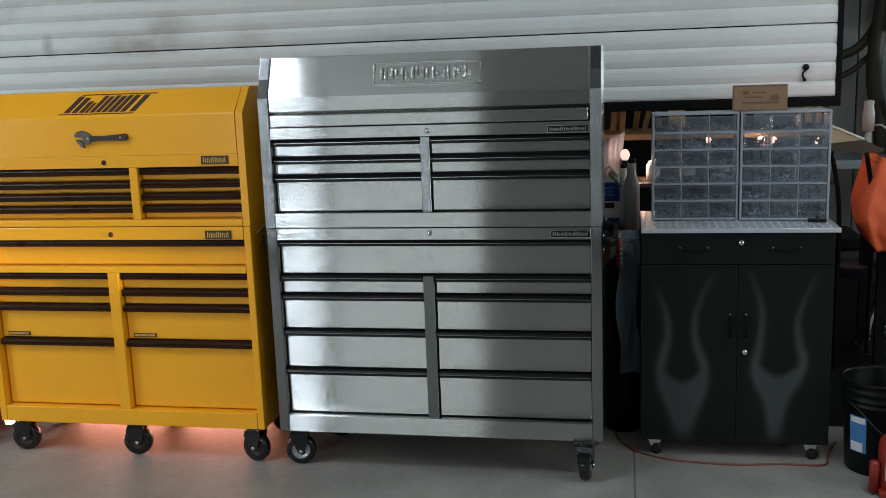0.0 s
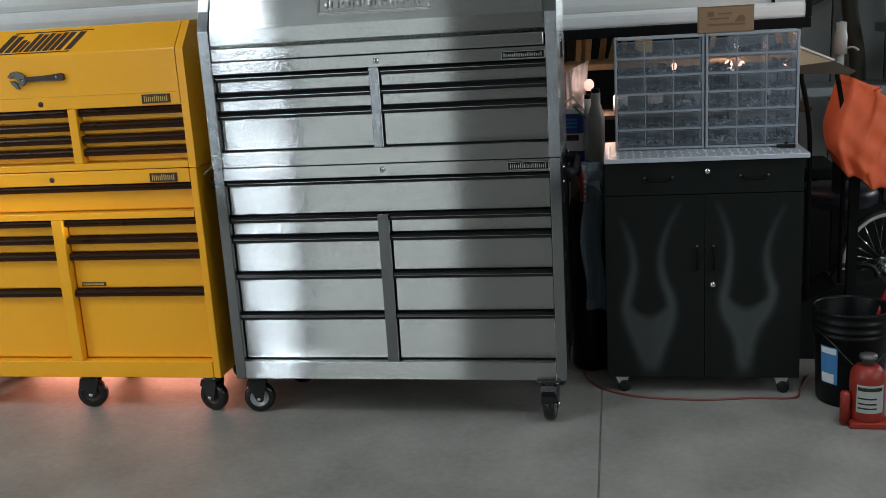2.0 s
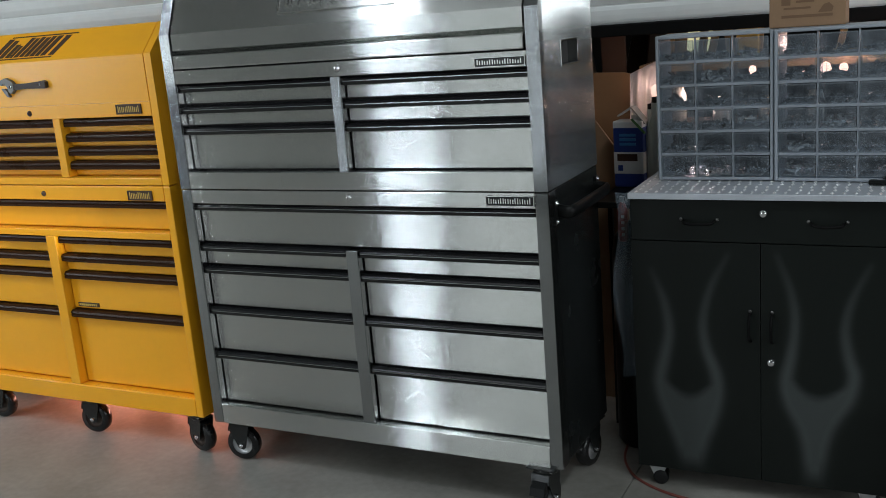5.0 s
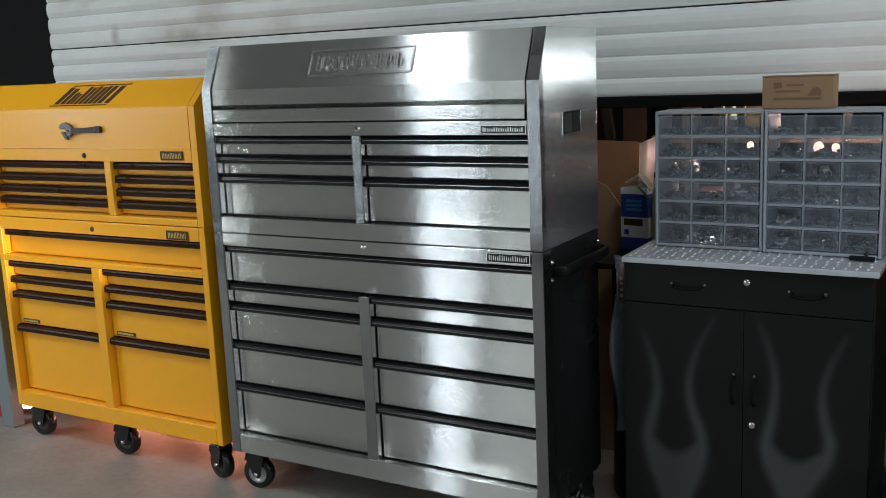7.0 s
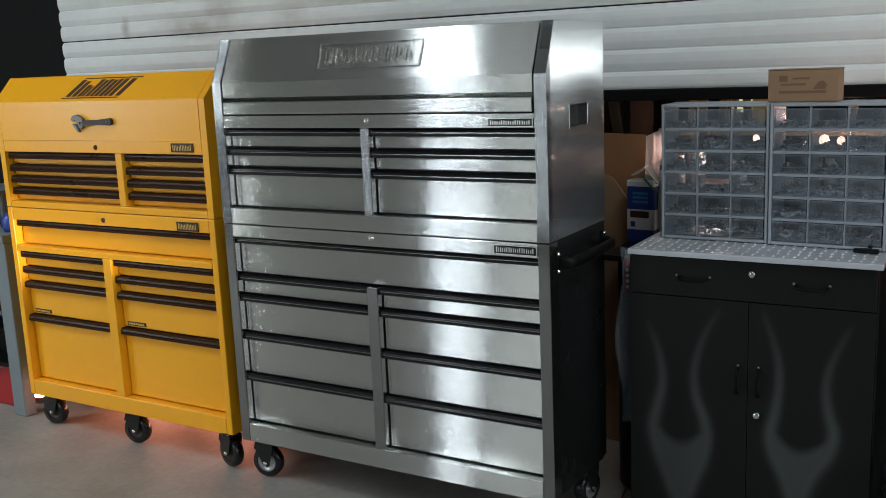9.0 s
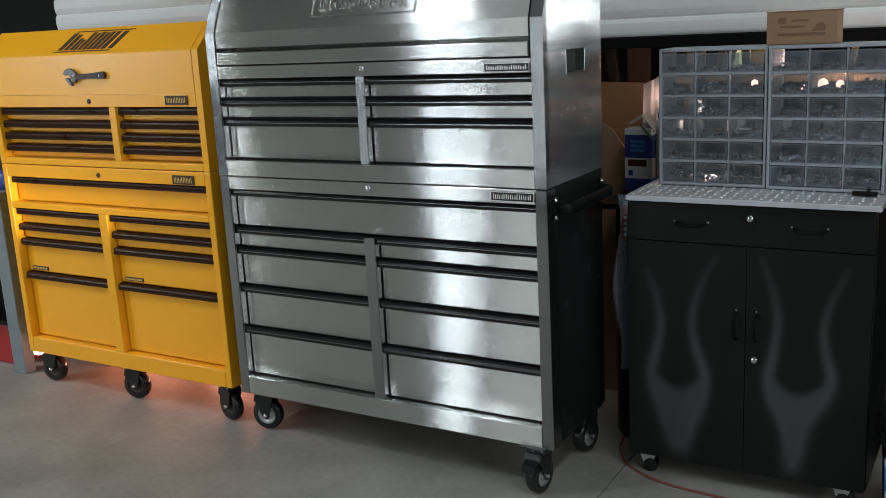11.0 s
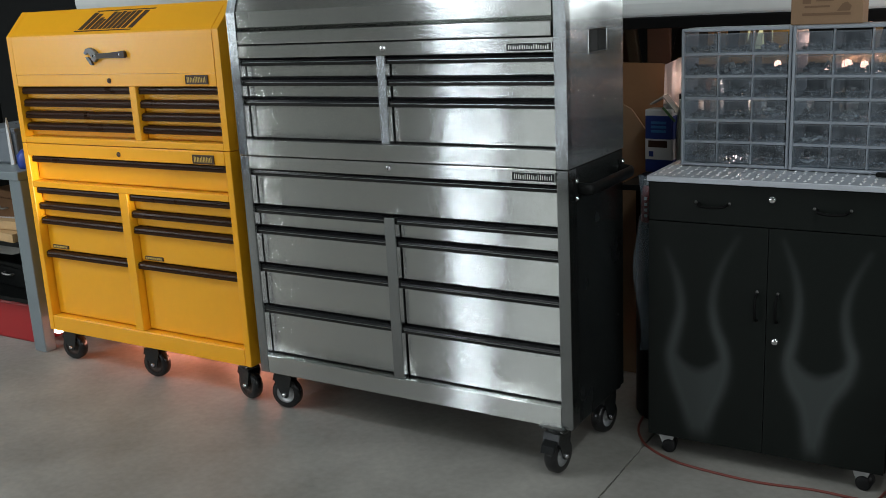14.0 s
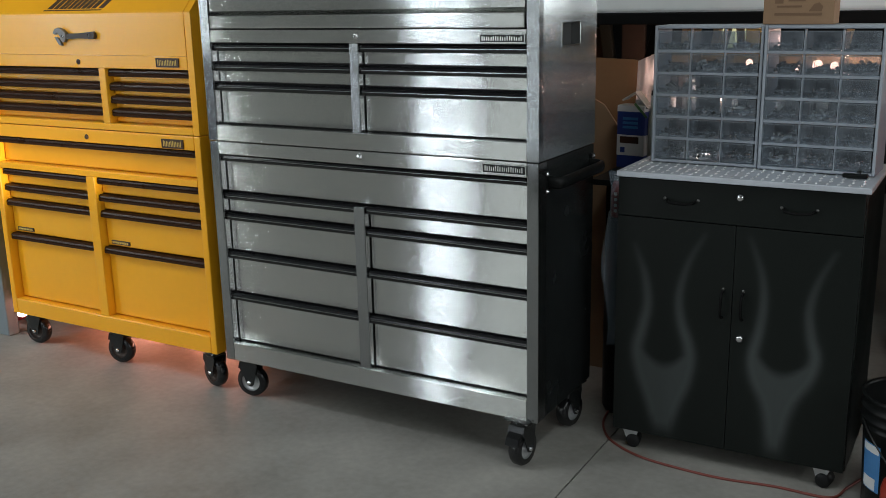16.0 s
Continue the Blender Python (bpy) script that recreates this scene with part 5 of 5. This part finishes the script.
for z in (0.50, 1.03, 1.35, 1.77):
    for x in (2.48, 2.72, 2.95):
        h = rnd.uniform(0.14, 0.24)
        solid("stored_bin", box(-0.09, 0.09, 0, 0.25, 0, h, bevel=0.01), rnd.choice((NAVY, BLACK_PAINT, HOSE, GREY_PLASTIC)), "dark storage bin on the steel rack", "bin", pose(x, 2.15, z, 0, 0, rnd.uniform(-6, 6)), "bins on the rack")
panel = thing("wall_panel", "pale grey sheet-metal wall panels with upright seams", "wall panel", pose(0, 2.72, 0))
for i in range(6):
    part("sheet", box(1.52 + i * 0.30, 1.812 + i * 0.30, 0, 0.02, 0.0, 3.0, bevel=0.004), WALL_GREY, panel)
hose = thing("air_hose", "dark hoses hanging in loops from the wall", "hose")
part("loop", tube(bmesh.new(), smooth_path([(1.72, 2.62, 1.66), (1.95, 2.6, 1.60), (2.12, 2.58, 1.68), (2.24, 2.56, 1.95), (2.32, 2.56, 2.3), (2.36, 2.58, 2.7)]), 0.028, 10), HOSE, hose)
part("loop", tube(bmesh.new(), smooth_path([(1.72, 2.62, 1.52), (1.90, 2.6, 1.46), (2.10, 2.58, 1.55), (2.25, 2.56, 1.80), (2.30, 2.56, 2.5)]), 0.018, 10), HOSE, hose)
part("loop", tube(bmesh.new(), smooth_path([(2.26, 2.5, 2.8), (2.20, 2.5, 2.0), (2.16, 2.5, 1.5), (2.22, 2.5, 1.1), (2.24, 2.5, 0.4)]), 0.045, 10), HOSE, hose)

# dark lidded boxes added behind the stool to darken the cluttered background
rnd = random.Random(17)
for x, w, h in ((1.74, 0.21, 0.62), (2.18, 0.21, 0.55), (2.62, 0.20, 0.66), (3.06, 0.21, 0.5)):
    trunk = thing("trunk", "dark lidded box added to fill the dark background", "trunk", pose(x, 1.62, 0, 0, 0, rnd.uniform(-4, 4)), "trunks by the rack")
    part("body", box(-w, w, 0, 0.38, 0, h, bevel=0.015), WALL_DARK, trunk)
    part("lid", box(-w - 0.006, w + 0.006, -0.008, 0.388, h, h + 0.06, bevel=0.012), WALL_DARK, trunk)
    part("latch", box(-0.02, 0.02, -0.014, -0.004, h - 0.05, h + 0.02, bevel=0.003), HARDWARE, trunk)
for x, y, z, r in ((1.70, 1.66, 0.681, 8), (2.12, 1.68, 0.611, -14), (2.66, 1.66, 0.721, 5)):
    solid("folded_rag", box(-0.09, 0.09, -0.03, 0.10, 0, 0.07, bevel=0.028, seg=3), rnd.choice((NAVY, STEEL_GREY, HOSE)), "crumpled cloth lying on a dark filler box", "rag", pose(x, y, z, 0, 0, r))

# ---- steel bench beyond the yellow chest ----
bench = thing("work_bench", "grey steel work bench with square legs", "bench", pose(-2.15, 0.10, 0, 0, 0, 0))
part("top", box(-1.3, 0.045, -0.02, 0.62, 0.835, 0.875, bevel=0.004), STEEL_GREY, bench)
for x, y in ((0.0, 0.02), (0.0, 0.56), (-1.25, 0.02), (-1.25, 0.56)):
    part("leg", box(x - 0.042, x + 0.042, y - 0.03, y + 0.03, 0, 0.835, bevel=0.005), STEEL_GREY, bench)
for z in (0.22, 0.50):
    part("shelf", box(-1.28, 0.03, 0.02, 0.60, z, z + 0.02), BLACK_PAINT, bench)
solid("crate", box(-0.20, 0.20, 0, 0.28, 0, 0.20, bevel=0.012), RED_PLASTIC, "red plastic crate under the bench", "crate", pose(-2.46, 0.16, 0.0))
for i, (x, y, z, w) in enumerate(((-2.42, 0.16, 0.521, 0.16), (-2.40, 0.2, 0.566, 0.13), (-2.45, 0.3, 0.521, 0.15))):
    solid("timber_offcut", box(-w, w, -0.03, 0.03, 0, 0.042, bevel=0.002), WOOD, "sawn pine offcut on the bench shelf", "timber", pose(x, y, z, 0, 0, i * 9 - 6))
bm = bmesh.new()
lathe(bm, [(0.0, 0), (0.045, 0), (0.05, 0.02), (0.05, 0.06), (0.03, 0.085), (0.0, 0.09)], seg=22)
solid("plastic_tub", bm, BLUE_PLASTIC, "blue plastic tub on the steel bench", "tub", pose(-2.175, 0.20, 0.8755))
storage = thing("parts_bin", "cloudy grey plastic bin with a pale upright strip on the bench", "bin", pose(-2.46, 0.25, 0.8755))
part("shell", box(-0.16, 0.14, 0, 0.24, 0, 0.17, bevel=0.012), BIN_GREY, storage)
part("lip", box(-0.165, 0.145, -0.006, 0.246, 0.155, 0.175, bevel=0.004), BIN_GREY, storage)
part("strip", prism(bmesh.new(), [(0.100, 0.0), (0.125, 0.0), (0.116, 0.17), (0.108, 0.225), (0.100, 0.17)], -0.016, -0.007, "y"), WHITE_LABEL, storage, "white upright plastic strip")
bm = bmesh.new()
lathe(bm, [(0.0, -0.10), (0.012, -0.10), (0.022, -0.099), (0.022, 0.10), (0.012, 0.10), (0.0, 0.10)], (0, 0, 0.022), "x", 20)
solid("paper_roll", bm, WHITE_LABEL, "white paper roll lying on the bench shelf", "paper roll", pose(-2.44, 0.25, 0.565, 0, 0, 12))
for x, y, z, w, h, m, lab in ((-2.52, 0.34, 0.2405, 0.13, 0.13, BLACK_PAINT, "black tool case on the lower bench shelf"), (-2.30, 0.36, 0.2405, 0.07, 0.16, NAVY, "navy case on the lower bench shelf"),
                              (-2.60, 0.42, 0.5205, 0.12, 0.20, CARDBOARD_SHADE, "open brown carton on the bench shelf")):
    case = thing("case", lab, "case", pose(x, y, z, 0, 0, -7))
    part("body", box(-w, w, -0.09, 0.09, 0, h * 0.8, bevel=0.008), m, case)
    part("lid", box(-w - 0.003, w + 0.003, -0.093, 0.093, h * 0.8, h, bevel=0.008), m, case)
    part("handle", tube(bmesh.new(), smooth_path([(-0.04, -0.09, h * 0.55), (-0.03, -0.115, h * 0.55), (0.03, -0.115, h * 0.55), (0.04, -0.09, h * 0.55)]), 0.005), HARDWARE_PALE, case)
# block added so that the view past the bench stays black
solid("dark_backdrop", box(-0.9, 0.35, 0, 0.5, 0, 2.6, bevel=0.01), WALL_DARK, "tall dark block added as the black background behind the bench", "cupboard", pose(-2.95, 1.25, 0))

# ---- cords on the floor, heat lamp ----
solid("extension_cord", tube(bmesh.new(), smooth_path([(0.69, 0.62, 0.004), (0.71, 0.47, 0.004), (0.755, 0.37, 0.004), (0.815, 0.305, 0.004), (0.92, 0.25, 0.004), (1.05, 0.228, 0.004), (1.20, 0.222, 0.004),
      (1.36, 0.245, 0.004), (1.52, 0.25, 0.004), (1.56, 0.34, 0.004), (1.62, 0.5, 0.004)]), 0.0045, 8), CORD_RED, "red-orange extension cord lying on the concrete", "cord")
heat = thing("bar_heater", "low bar heater on the floor behind the yellow cabinet", "heater", pose(-1.45, 0.61, 0))
part("housing", box(-0.55, 0.55, 0.0, 0.08, 0, 0.15, bevel=0.01), ZINC, heat)
solid("base_board", box(0.66, 0.80, 0.70, 0.74, 0, 0.10, bevel=0.003), STEEL_GREY, "pale grey plank on the floor behind the chest", "plank")
# added dark block stands in for the shadowed floor beside the cabinet
bag = thing("dark_filler", "dark bag-shaped block added to darken the floor beside the cabinet", "bag", pose(1.86, 0.80, 0))
part("body", prism(bmesh.new(), [(-0.27, 0), (0.27, 0), (0.25, 0.24), (0.10, 0.33), (-0.10, 0.33), (-0.25, 0.24)], -0.10, 0.14, "y"), WALL_DARK, bag)
part("handle", tube(bmesh.new(), smooth_path([(-0.10, 0.02, 0.32), (-0.06, 0.02, 0.38), (0.06, 0.02, 0.38), (0.10, 0.02, 0.32)]), 0.010), RUBBER, bag)
